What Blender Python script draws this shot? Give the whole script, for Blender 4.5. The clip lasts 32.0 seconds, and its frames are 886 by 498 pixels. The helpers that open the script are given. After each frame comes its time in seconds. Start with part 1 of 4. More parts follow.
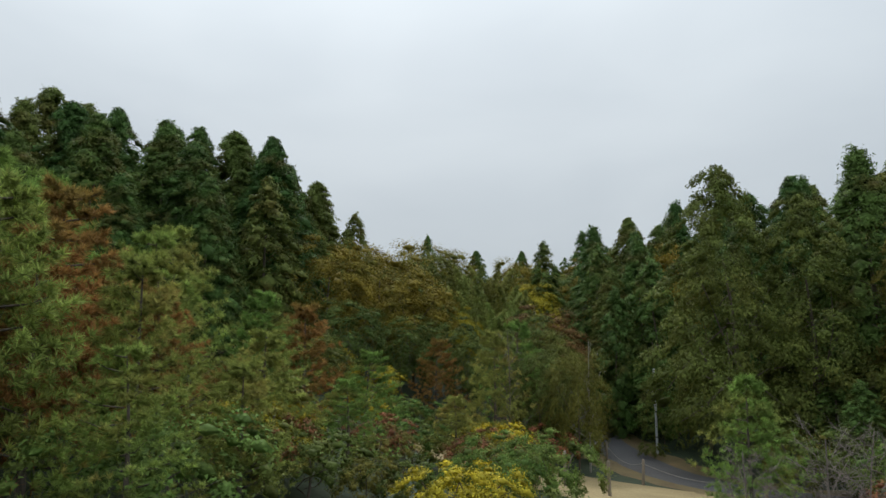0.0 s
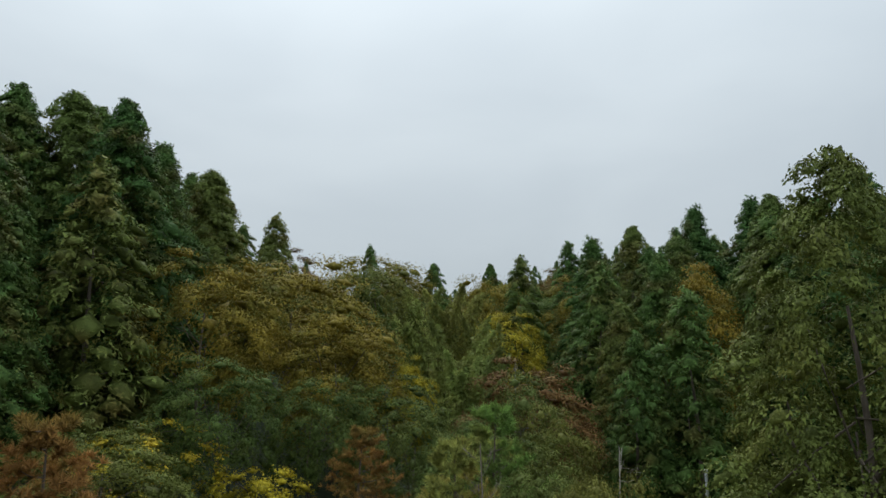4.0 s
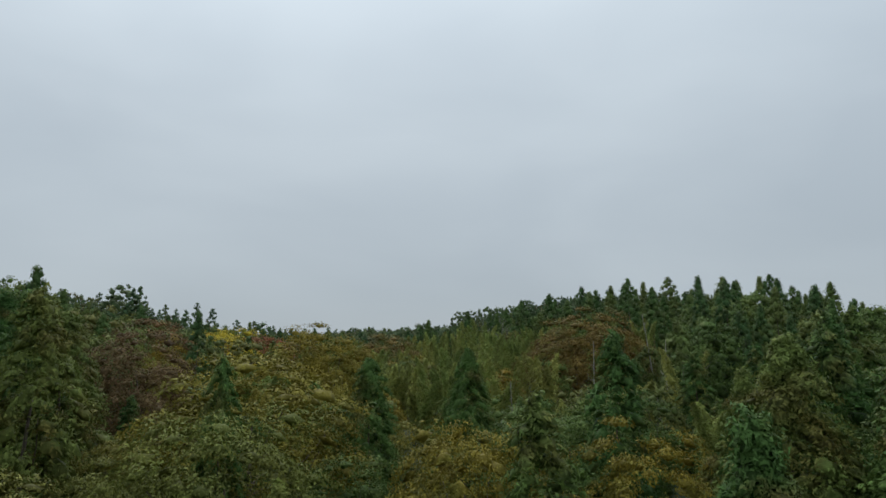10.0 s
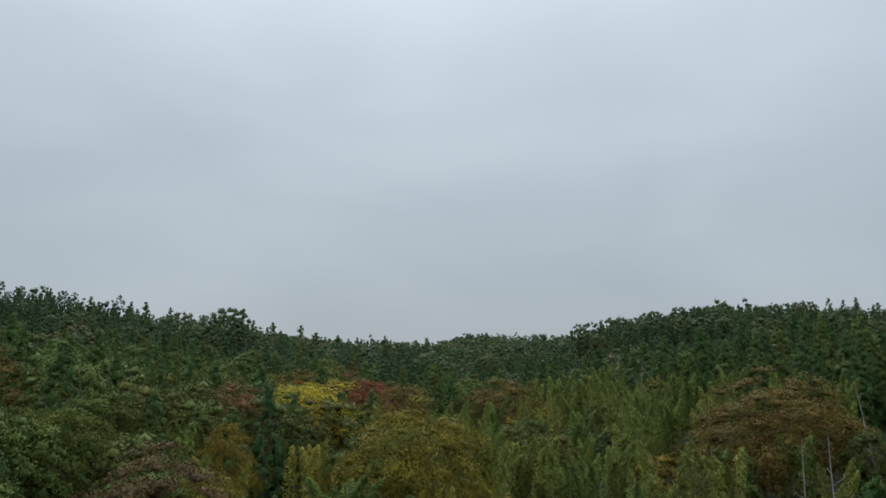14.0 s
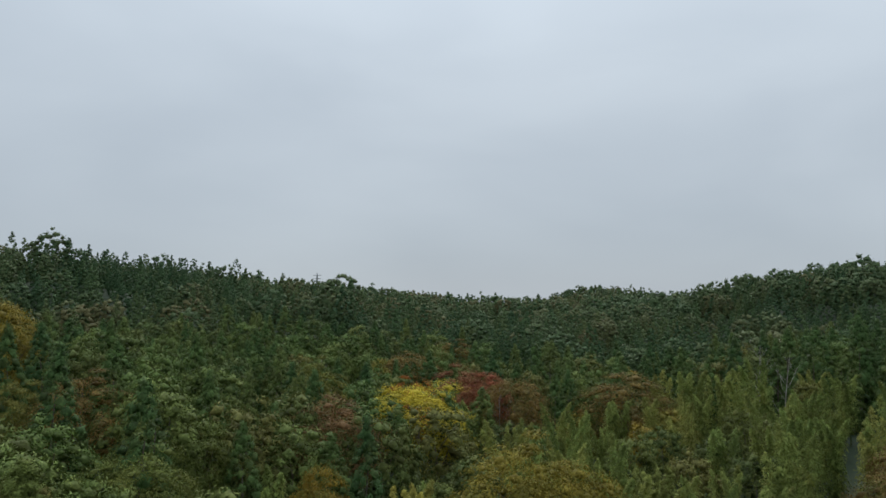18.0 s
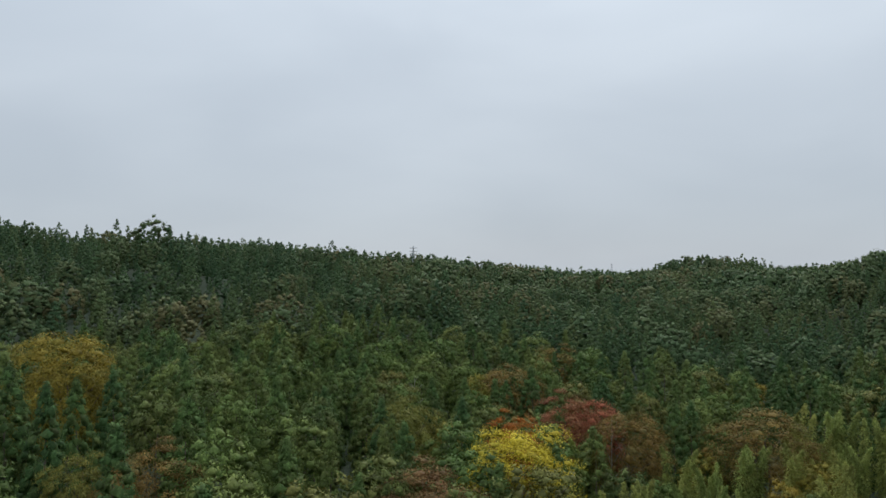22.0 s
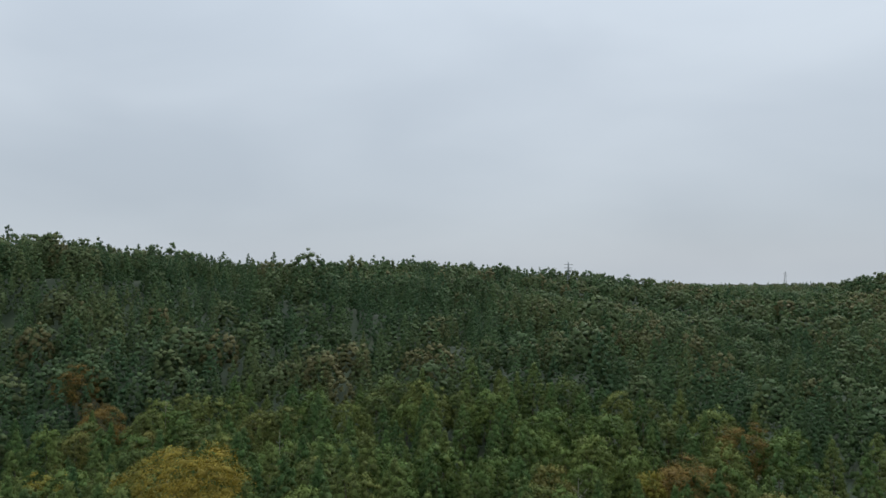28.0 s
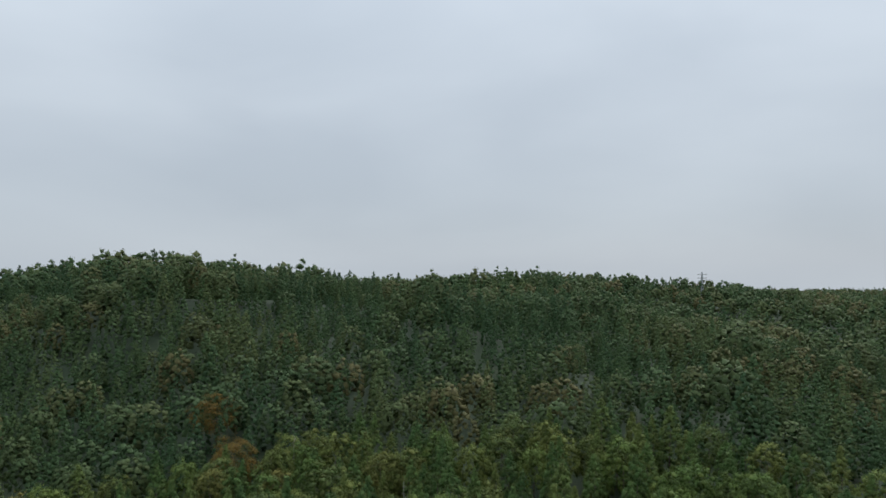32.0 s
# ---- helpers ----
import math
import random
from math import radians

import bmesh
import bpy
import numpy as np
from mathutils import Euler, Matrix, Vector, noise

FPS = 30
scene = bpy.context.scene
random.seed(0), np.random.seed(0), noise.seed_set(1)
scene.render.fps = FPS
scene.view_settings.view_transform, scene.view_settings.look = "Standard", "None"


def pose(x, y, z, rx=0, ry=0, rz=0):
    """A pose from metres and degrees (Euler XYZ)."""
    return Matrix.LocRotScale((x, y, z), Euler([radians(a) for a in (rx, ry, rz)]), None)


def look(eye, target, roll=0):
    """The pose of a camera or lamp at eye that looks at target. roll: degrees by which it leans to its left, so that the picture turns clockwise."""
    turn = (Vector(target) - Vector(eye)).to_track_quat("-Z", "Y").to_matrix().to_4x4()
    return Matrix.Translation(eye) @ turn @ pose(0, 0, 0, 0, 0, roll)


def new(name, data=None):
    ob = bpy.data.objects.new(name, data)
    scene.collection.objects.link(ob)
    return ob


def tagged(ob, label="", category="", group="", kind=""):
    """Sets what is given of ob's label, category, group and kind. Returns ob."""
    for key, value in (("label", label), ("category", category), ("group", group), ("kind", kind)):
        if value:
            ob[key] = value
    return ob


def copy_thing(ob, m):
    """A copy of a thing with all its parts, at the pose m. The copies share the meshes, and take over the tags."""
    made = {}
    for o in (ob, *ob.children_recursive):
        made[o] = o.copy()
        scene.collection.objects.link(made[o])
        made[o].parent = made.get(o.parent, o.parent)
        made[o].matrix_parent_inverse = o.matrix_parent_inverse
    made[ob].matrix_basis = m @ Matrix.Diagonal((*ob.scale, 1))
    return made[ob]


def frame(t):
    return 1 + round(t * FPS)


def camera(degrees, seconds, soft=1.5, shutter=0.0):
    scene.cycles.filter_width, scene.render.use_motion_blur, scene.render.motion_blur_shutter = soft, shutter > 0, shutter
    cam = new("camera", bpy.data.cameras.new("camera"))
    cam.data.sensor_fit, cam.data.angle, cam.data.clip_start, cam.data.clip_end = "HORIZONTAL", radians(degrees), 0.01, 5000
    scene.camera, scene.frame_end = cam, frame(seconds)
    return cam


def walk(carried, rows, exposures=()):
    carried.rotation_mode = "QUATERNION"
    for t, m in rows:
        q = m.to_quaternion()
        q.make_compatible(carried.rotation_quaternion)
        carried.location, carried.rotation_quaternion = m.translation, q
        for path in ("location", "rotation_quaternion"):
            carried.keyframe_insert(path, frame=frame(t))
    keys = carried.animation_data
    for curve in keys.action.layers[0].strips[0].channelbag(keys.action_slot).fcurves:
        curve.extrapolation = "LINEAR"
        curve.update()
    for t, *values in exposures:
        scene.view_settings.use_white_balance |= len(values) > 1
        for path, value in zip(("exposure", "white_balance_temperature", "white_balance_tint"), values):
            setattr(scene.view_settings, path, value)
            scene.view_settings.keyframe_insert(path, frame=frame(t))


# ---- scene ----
cam = camera(62.0, 32.0)
PATH = [
    (0.0, pose(0.00, 0.00, 6.11, 98.68, 0.26, 0.00)),
    (0.5, pose(0.18, 2.44, 6.63, 98.63, 0.14, -0.38)),
    (1.0, pose(0.34, 4.81, 7.11, 98.62, 0.02, -0.78)),
    (1.5, pose(0.49, 7.05, 7.55, 98.61, -0.04, -1.15)),
    (2.0, pose(0.64, 9.28, 8.06, 98.56, -0.06, -1.53)),
    (2.5, pose(0.79, 11.51, 8.56, 98.52, -0.08, -1.87)),
    (3.0, pose(0.94, 13.76, 9.03, 98.59, -0.02, -2.24)),
    (3.5, pose(1.10, 16.03, 9.52, 98.65, 0.00, -2.62)),
    (4.0, pose(1.26, 18.30, 10.07, 98.71, -0.02, -3.02)),
    (4.5, pose(1.44, 20.59, 10.71, 98.77, -0.09, -3.43)),
    (5.0, pose(1.63, 22.87, 11.50, 98.70, -0.08, -3.84)),
    (5.5, pose(1.84, 25.16, 12.32, 98.62, -0.04, -4.23)),
    (6.0, pose(2.02, 27.52, 13.13, 98.63, -0.05, -4.64)),
    (6.5, pose(2.25, 29.89, 13.93, 98.63, -0.03, -5.03)),
    (7.0, pose(2.57, 32.23, 14.68, 98.67, -0.04, -5.38)),
    (7.5, pose(2.86, 34.61, 15.41, 98.69, -0.02, -5.51)),
    (8.0, pose(3.16, 37.22, 16.21, 98.67, -0.02, -5.54)),
    (8.5, pose(3.45, 40.05, 16.98, 98.70, -0.05, -5.60)),
    (9.0, pose(3.81, 42.97, 17.78, 98.73, 0.07, -5.61)),
    (9.5, pose(4.24, 46.01, 18.67, 98.74, 0.11, -5.56)),
    (10.0, pose(4.58, 48.71, 19.50, 98.72, 0.11, -5.09)),
    (10.5, pose(4.72, 51.28, 20.40, 98.67, 0.07, -0.53)),
    (11.0, pose(4.78, 53.74, 21.20, 98.70, -0.03, 0.20)),
    (11.5, pose(4.78, 55.87, 21.98, 98.67, 0.00, 0.50)),
    (12.0, pose(4.73, 57.84, 22.82, 98.66, -0.03, 0.91)),
    (12.5, pose(4.70, 59.71, 23.65, 98.64, -0.05, 1.43)),
    (13.0, pose(4.66, 61.53, 24.49, 98.58, -0.09, 2.26)),
    (13.5, pose(4.59, 63.21, 25.30, 98.55, -0.08, 2.88)),
    (14.0, pose(4.49, 64.78, 26.18, 98.51, -0.07, 3.66)),
    (14.5, pose(4.43, 66.16, 27.02, 98.48, -0.01, 5.19)),
    (15.0, pose(4.36, 67.08, 27.80, 98.50, 0.00, 6.54)),
    (15.5, pose(4.29, 67.73, 28.52, 98.43, 0.00, 7.74)),
    (16.0, pose(4.21, 68.29, 29.21, 98.15, -0.01, 8.80)),
    (16.5, pose(4.10, 68.95, 29.87, 97.53, -0.06, 9.73)),
    (17.0, pose(3.97, 69.91, 30.52, 96.45, -0.05, 10.56)),
    (17.5, pose(3.78, 70.97, 31.16, 95.36, -0.03, 11.40)),
    (18.0, pose(3.54, 72.02, 31.82, 94.29, 0.01, 12.21)),
    (18.5, pose(3.30, 73.07, 32.54, 93.34, 0.01, 12.96)),
    (19.0, pose(3.05, 74.12, 33.30, 92.46, 0.04, 13.68)),
    (19.5, pose(2.82, 75.18, 34.06, 91.63, 0.12, 14.36)),
    (20.0, pose(2.47, 76.24, 34.95, 91.49, 0.18, 14.96)),
    (20.5, pose(2.08, 77.32, 35.89, 91.44, 0.16, 15.79)),
    (21.0, pose(1.68, 78.38, 36.82, 91.38, 0.11, 17.15)),
    (21.5, pose(1.31, 79.39, 37.68, 91.34, 0.11, 18.47)),
    (22.0, pose(0.93, 80.39, 38.55, 91.31, 0.09, 19.68)),
    (22.5, pose(0.55, 81.41, 39.30, 91.30, 0.06, 20.62)),
    (23.0, pose(0.19, 82.44, 40.05, 91.31, 0.04, 21.56)),
    (23.5, pose(-0.22, 83.49, 40.78, 91.33, -0.06, 22.48)),
    (24.0, pose(-0.65, 84.52, 41.45, 91.38, -0.12, 23.48)),
    (24.5, pose(-1.16, 85.50, 42.14, 91.42, -0.17, 24.39)),
    (25.0, pose(-1.78, 86.43, 42.97, 91.43, -0.19, 25.29)),
    (25.5, pose(-2.38, 87.26, 43.89, 91.41, -0.09, 26.07)),
    (26.0, pose(-2.85, 88.05, 44.70, 91.40, -0.01, 27.12)),
    (26.5, pose(-3.22, 88.79, 45.43, 91.40, 0.01, 28.31)),
    (27.0, pose(-3.55, 89.45, 46.11, 91.40, -0.02, 29.53)),
    (27.5, pose(-3.86, 90.01, 46.78, 91.41, -0.09, 30.63)),
    (28.0, pose(-4.19, 90.44, 47.48, 91.42, -0.08, 31.51)),
    (28.5, pose(-4.47, 90.85, 48.14, 91.44, -0.05, 32.41)),
    (29.0, pose(-4.71, 91.26, 48.83, 91.46, -0.05, 33.46)),
    (29.5, pose(-4.98, 91.68, 49.55, 91.45, -0.03, 34.69)),
    (30.0, pose(-5.27, 92.15, 50.30, 91.44, -0.02, 36.25)),
    (30.5, pose(-5.65, 92.50, 51.03, 91.45, 0.02, 37.55)),
    (31.0, pose(-6.01, 92.85, 51.75, 91.44, 0.01, 38.72)),
    (31.5, pose(-6.36, 93.20, 52.48, 91.43, 0.07, 39.88)),
    (32.0, pose(-6.71, 93.51, 53.24, 91.43, 0.08, 41.05)),
]
walk(cam, PATH, [(0.0, 0.0, 6880, 11), (5.0, -0.03, 6720, 9), (9.0, -0.21, 6620, 9), (13.0, -0.27, 6500, 10), (16.5, -0.26, 6500, 10), (20.0, 0.0, 6580, 12), (32.0, -0.02, 6550, 12)])

# ---------------------------------------------------------------- light
SUN_YAW, SUN_EL = 10.0, 48.0
world = bpy.data.worlds.new("overcast_sky")
scene.world = world
world.use_nodes = True
wt = world.node_tree
wt.nodes.clear()


def wnode(kind, **values):
    n = wt.nodes.new(kind)
    for k, v in values.items():
        n.inputs[k].default_value = v
    return n


w_out = wt.nodes.new("ShaderNodeOutputWorld")
w_sky = wt.nodes.new("ShaderNodeTexSky")
w_sky.sky_type = "NISHITA"
w_sky.sun_disc = False
w_sky.sun_elevation = radians(SUN_EL)
w_sky.sun_rotation = radians(-SUN_YAW)
w_bg_sky = wt.nodes.new("ShaderNodeBackground")
w_bg_sky.inputs["Strength"].default_value = 0.08
wt.links.new(w_sky.outputs[0], w_bg_sky.inputs["Color"])
w_tc = wt.nodes.new("ShaderNodeTexCoord")
# cloud deck: soft billows stretched along the horizon
w_map = wt.nodes.new("ShaderNodeMapping")
w_map.inputs["Scale"].default_value = (1.0, 1.0, 2.6)
wt.links.new(w_tc.outputs["Generated"], w_map.inputs["Vector"])
w_noise = wt.nodes.new("ShaderNodeTexNoise")
w_noise.inputs["Scale"].default_value = 2.3
w_noise.inputs["Detail"].default_value = 4.0
w_noise.inputs["Roughness"].default_value = 0.42
w_noise.inputs["Distortion"].default_value = 0.3
wt.links.new(w_map.outputs[0], w_noise.inputs["Vector"])
w_ramp = wt.nodes.new("ShaderNodeValToRGB")
w_ramp.color_ramp.elements[0].position, w_ramp.color_ramp.elements[0].color = 0.34, (0.508, 0.588, 0.664, 1)
w_ramp.color_ramp.elements[1].position, w_ramp.color_ramp.elements[1].color = 0.66, (0.596, 0.680, 0.754, 1)
wt.links.new(w_noise.outputs["Fac"], w_ramp.inputs["Fac"])
# the bright part of the deck before the hidden sun
sx = -math.sin(radians(SUN_YAW)) * math.cos(radians(SUN_EL))
sy = math.cos(radians(SUN_YAW)) * math.cos(radians(SUN_EL))
w_dot = wt.nodes.new("ShaderNodeVectorMath")
w_dot.operation = "DOT_PRODUCT"
w_dot.inputs[1].default_value = (sx, sy, math.sin(radians(SUN_EL)))
wt.links.new(w_tc.outputs["Generated"], w_dot.inputs[0])
w_rng = wt.nodes.new("ShaderNodeMapRange")
w_rng.interpolation_type = "SMOOTHSTEP"
w_rng.inputs["From Min"].default_value, w_rng.inputs["From Max"].default_value = 0.84, 1.02
w_rng.inputs["To Min"].default_value, w_rng.inputs["To Max"].default_value = 1.0, 1.14
wt.links.new(w_dot.outputs["Value"], w_rng.inputs["Value"])
# an overcast sky grows brighter from the horizon to the zenith
w_sep = wt.nodes.new("ShaderNodeSeparateXYZ")
wt.links.new(w_tc.outputs["Generated"], w_sep.inputs[0])
w_pow = wt.nodes.new("ShaderNodeMath")
w_pow.operation = "POWER"
w_pow.use_clamp = True
wt.links.new(w_sep.outputs["Z"], w_pow.inputs[0])
w_pow.inputs[1].default_value = 1.7
w_zen = wt.nodes.new("ShaderNodeMath")
w_zen.operation = "MULTIPLY_ADD"
w_zen.inputs[1].default_value, w_zen.inputs[2].default_value = 1.75, 0.90
wt.links.new(w_pow.outputs[0], w_zen.inputs[0])
w_both = wt.nodes.new("ShaderNodeMath")
w_both.operation = "MULTIPLY"
wt.links.new(w_rng.outputs["Result"], w_both.inputs[0])
wt.links.new(w_zen.outputs[0], w_both.inputs[1])
w_mul = wt.nodes.new("ShaderNodeVectorMath")
w_mul.operation = "SCALE"
wt.links.new(w_ramp.outputs["Color"], w_mul.inputs[0])
wt.links.new(w_both.outputs[0], w_mul.inputs["Scale"])
w_bg = wt.nodes.new("ShaderNodeBackground")
wt.links.new(w_mul.outputs[0], w_bg.inputs["Color"])
w_mix = wt.nodes.new("ShaderNodeMixShader")
w_mix.inputs["Fac"].default_value = 0.92
wt.links.new(w_bg_sky.outputs[0], w_mix.inputs[1])
wt.links.new(w_bg.outputs[0], w_mix.inputs[2])
wt.links.new(w_mix.outputs[0], w_out.inputs["Surface"])

sun_data = bpy.data.lights.new("sun", "SUN")
sun_data.energy, sun_data.angle, sun_data.color = 1.5, radians(40), (1.0, 0.97, 0.92)
sun = new("sun", sun_data)
sun.matrix_world = look((200 * sx, 200 * sy, 200), (0, 0, 200 - 200 * math.tan(radians(SUN_EL)) * math.hypot(sx, sy)))


# ---------------------------------------------------------------- materials
def material(name):
    m = bpy.data.materials.new(name)
    m.use_nodes = True
    nt = m.node_tree
    return m, nt, nt.nodes["Principled BSDF"], nt.nodes["Material Output"]


def leaf_material(name, tones, blush=None, blush_amount=0.0, stuff=False, spread=(0.5, 1.5), rough=0.65, patch=0.5, grain=2.6, through_light=0.08):
    """tones: three colours of single trees, from one to the next; blush: autumn colour in patches over a crown."""
    m, nt, bsdf, out = material(name)
    N, L = nt.nodes, nt.links
    if stuff:
        src = N.new("ShaderNodeAttribute")
        src.attribute_name = "tint"
        tree = src.outputs["Fac"]
    else:
        tree = N.new("ShaderNodeObjectInfo").outputs["Random"]
    ramp = N.new("ShaderNodeValToRGB")
    e = ramp.color_ramp.elements
    e[0].position, e[0].color = 0.0, (*tones[0], 1)
    e[1].position, e[1].color = 1.0, (*tones[2], 1)
    mid = e.new(0.5)
    mid.color = (*tones[1], 1)
    L.new(tree, ramp.inputs["Fac"])
    col = ramp.outputs["Color"]
    tc = N.new("ShaderNodeTexCoord")
    if blush:
        no = N.new("ShaderNodeTexNoise")
        no.inputs["Scale"].default_value, no.inputs["Detail"].default_value = patch, 2.0
        L.new(tc.outputs["Object"], no.inputs["Vector"])
        mr = N.new("ShaderNodeMapRange")
        mr.inputs["From Min"].default_value, mr.inputs["From Max"].default_value = 0.48, 0.72
        mr.inputs["To Max"].default_value = blush_amount
        L.new(no.outputs["Fac"], mr.inputs["Value"])
        mx = N.new("ShaderNodeMix")
        mx.data_type = "RGBA"
        L.new(mr.outputs["Result"], mx.inputs["Factor"])
        L.new(col, mx.inputs[6])
        mx.inputs[7].default_value = (*blush, 1)
        col = mx.outputs[2]
    fine = N.new("ShaderNodeTexNoise")
    fine.inputs["Scale"].default_value, fine.inputs["Detail"].default_value, fine.inputs["Roughness"].default_value = grain, 3.0, 0.65
    L.new(tc.outputs["Object"], fine.inputs["Vector"])
    fr = N.new("ShaderNodeMapRange")
    fr.inputs["From Min"].default_value, fr.inputs["From Max"].default_value = 0.30, 0.70
    fr.inputs["To Min"].default_value, fr.inputs["To Max"].default_value = 0.72, 1.28
    L.new(fine.outputs["Fac"], fr.inputs["Value"])
    mot = N.new("ShaderNodeVectorMath")
    mot.operation = "SCALE"
    L.new(col, mot.inputs[0])
    L.new(fr.outputs["Result"], mot.inputs["Scale"])
    col = mot.outputs[0]
    bp = N.new("ShaderNodeBump")
    bp.inputs["Strength"].default_value, bp.inputs["Distance"].default_value = 0.5, 0.25
    L.new(fine.outputs["Fac"], bp.inputs["Height"])
    L.new(bp.outputs["Normal"], bsdf.inputs["Normal"])
    # random tone of each leaf, and the painted shade of clump hearts
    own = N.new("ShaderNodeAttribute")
    own.attribute_name = "leaf_tone_shade"
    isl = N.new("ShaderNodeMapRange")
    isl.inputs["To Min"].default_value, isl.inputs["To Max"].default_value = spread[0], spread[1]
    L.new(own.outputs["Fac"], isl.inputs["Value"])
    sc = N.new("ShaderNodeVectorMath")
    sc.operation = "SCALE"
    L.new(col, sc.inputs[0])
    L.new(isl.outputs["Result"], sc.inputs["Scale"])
    L.new(sc.outputs[0], bsdf.inputs["Base Color"])
    bsdf.inputs["Roughness"].default_value = rough
    bsdf.inputs["Specular IOR Level"].default_value = 0.10
    tr = N.new("ShaderNodeBsdfTranslucent")
    L.new(sc.outputs[0], tr.inputs["Color"])
    ms = N.new("ShaderNodeMixShader")
    ms.inputs["Fac"].default_value = through_light
    L.new(bsdf.outputs[0], ms.inputs[1])
    L.new(tr.outputs[0], ms.inputs[2])
    L.new(ms.outputs[0], out.inputs["Surface"])
    return m


def rough_material(name, a, b, scale, fine, bump=0.3, rough=0.9, c=None, stretch=(1, 1, 1)):
    m, nt, bsdf, out = material(name)
    N, L = nt.nodes, nt.links
    tc = N.new("ShaderNodeTexCoord")
    mp = N.new("ShaderNodeMapping")
    mp.inputs["Scale"].default_value = stretch
    L.new(tc.outputs["Object"], mp.inputs["Vector"])
    n1, n2 = N.new("ShaderNodeTexNoise"), N.new("ShaderNodeTexNoise")
    n1.inputs["Scale"].default_value, n1.inputs["Detail"].default_value = scale, 5
    n2.inputs["Scale"].default_value, n2.inputs["Detail"].default_value = fine, 6
    for n in (n1, n2):
        L.new(mp.outputs[0], n.inputs["Vector"])
    r = N.new("ShaderNodeValToRGB")
    r.color_ramp.elements[0].position, r.color_ramp.elements[0].color = 0.3, (*a, 1)
    r.color_ramp.elements[1].position, r.color_ramp.elements[1].color = 0.7, (*b, 1)
    if c:
        e = r.color_ramp.elements.new(0.52)
        e.color = (*c, 1)
    mixf = N.new("ShaderNodeMath")
    mixf.operation = "MULTIPLY_ADD"
    mixf.inputs[1].default_value = 0.45
    L.new(n2.outputs["Fac"], mixf.inputs[0])
    half = N.new("ShaderNodeMath")
    half.operation = "MULTIPLY"
    half.inputs[1].default_value = 0.55
    L.new(n1.outputs["Fac"], half.inputs[0])
    L.new(half.outputs[0], mixf.inputs[2])
    L.new(mixf.outputs[0], r.inputs["Fac"])
    L.new(r.outputs["Color"], bsdf.inputs["Base Color"])
    bsdf.inputs["Roughness"].default_value = rough
    bp = N.new("ShaderNodeBump")
    bp.inputs["Strength"].default_value, bp.inputs["Distance"].default_value = bump, 0.05
    L.new(n2.outputs["Fac"], bp.inputs["Height"])
    L.new(bp.outputs["Normal"], bsdf.inputs["Normal"])
    return m


HINOKI = ((0.058, 0.125, 0.033), (0.088, 0.157, 0.038), (0.136, 0.167, 0.040))
OAK = ((0.097, 0.138, 0.033), (0.138, 0.158, 0.035), (0.193, 0.170, 0.037))
RUST = (0.170, 0.085, 0.026)
M_HINOKI = leaf_material("hinoki_foliage", HINOKI, RUST, 0.55, patch=0.45)
M_HILL_PINE = leaf_material("pine_foliage", ((0.056, 0.113, 0.038), (0.087, 0.152, 0.043), (0.138, 0.175, 0.048)), (0.165, 0.142, 0.046), 0.45, patch=0.45)
M_HILL_OAK = leaf_material("hillside_oak_foliage", ((0.078, 0.116, 0.035), (0.106, 0.133, 0.036), (0.150, 0.139, 0.038)), (0.183, 0.144, 0.038), 0.4, patch=0.35)
M_OAK = leaf_material("oak_foliage", OAK, (0.21, 0.185, 0.042), 0.35, patch=0.35)
M_GREEN = leaf_material("evergreen_oak_foliage", ((0.076, 0.128, 0.033), (0.106, 0.156, 0.039), (0.143, 0.170, 0.046)), (0.177, 0.172, 0.039), 0.4)
M_PINE = leaf_material("pine_needles", ((0.218, 0.380, 0.090), (0.287, 0.437, 0.101), (0.391, 0.402, 0.105)), (0.529, 0.310, 0.105), 0.65, patch=0.4, through_light=0.4)
M_BAMBOO = leaf_material("bamboo_leaves", ((0.179, 0.239, 0.062), (0.225, 0.270, 0.071), (0.275, 0.278, 0.073)), (0.267, 0.225, 0.058), 0.5, through_light=0.38)
M_YELLOW_BAMBOO = leaf_material("yellow_bamboo_leaves", ((0.33, 0.31, 0.07), (0.38, 0.33, 0.07), (0.34, 0.28, 0.07)), (0.22, 0.27, 0.08), 0.5, through_light=0.38)
M_FRESH = leaf_material("fresh_green_leaves", ((0.105, 0.200, 0.048), (0.145, 0.235, 0.055), (0.200, 0.240, 0.060)), (0.26, 0.20, 0.06), 0.5, through_light=0.3)
M_YELLOW = leaf_material("yellow_leaves", ((0.44, 0.37, 0.034), (0.52, 0.42, 0.034), (0.46, 0.33, 0.034)), (0.24, 0.25, 0.05), 0.5)
M_GOLD = leaf_material("golden_olive_leaves", ((0.205, 0.180, 0.030), (0.250, 0.195, 0.029), (0.290, 0.190, 0.028)), (0.115, 0.135, 0.032), 0.8, patch=0.4, spread=(0.55, 1.35))
M_RED = leaf_material("red_leaves", ((0.332, 0.099, 0.052), (0.289, 0.099, 0.050), (0.246, 0.109, 0.050)), (0.185, 0.135, 0.056), 0.45)
M_RUSSET = leaf_material("russet_leaves", ((0.193, 0.089, 0.040), (0.175, 0.095, 0.040), (0.202, 0.112, 0.040)), (0.134, 0.124, 0.044), 0.45)
M_ORANGE = leaf_material("orange_leaves", ((0.38, 0.125, 0.022), (0.30, 0.140, 0.028), (0.25, 0.140, 0.034)), (0.17, 0.13, 0.04), 0.5)
M_BROWN = leaf_material("withered_brown_foliage", ((0.140, 0.088, 0.042), (0.150, 0.095, 0.044), (0.180, 0.120, 0.050)), (0.120, 0.105, 0.044), 0.5)
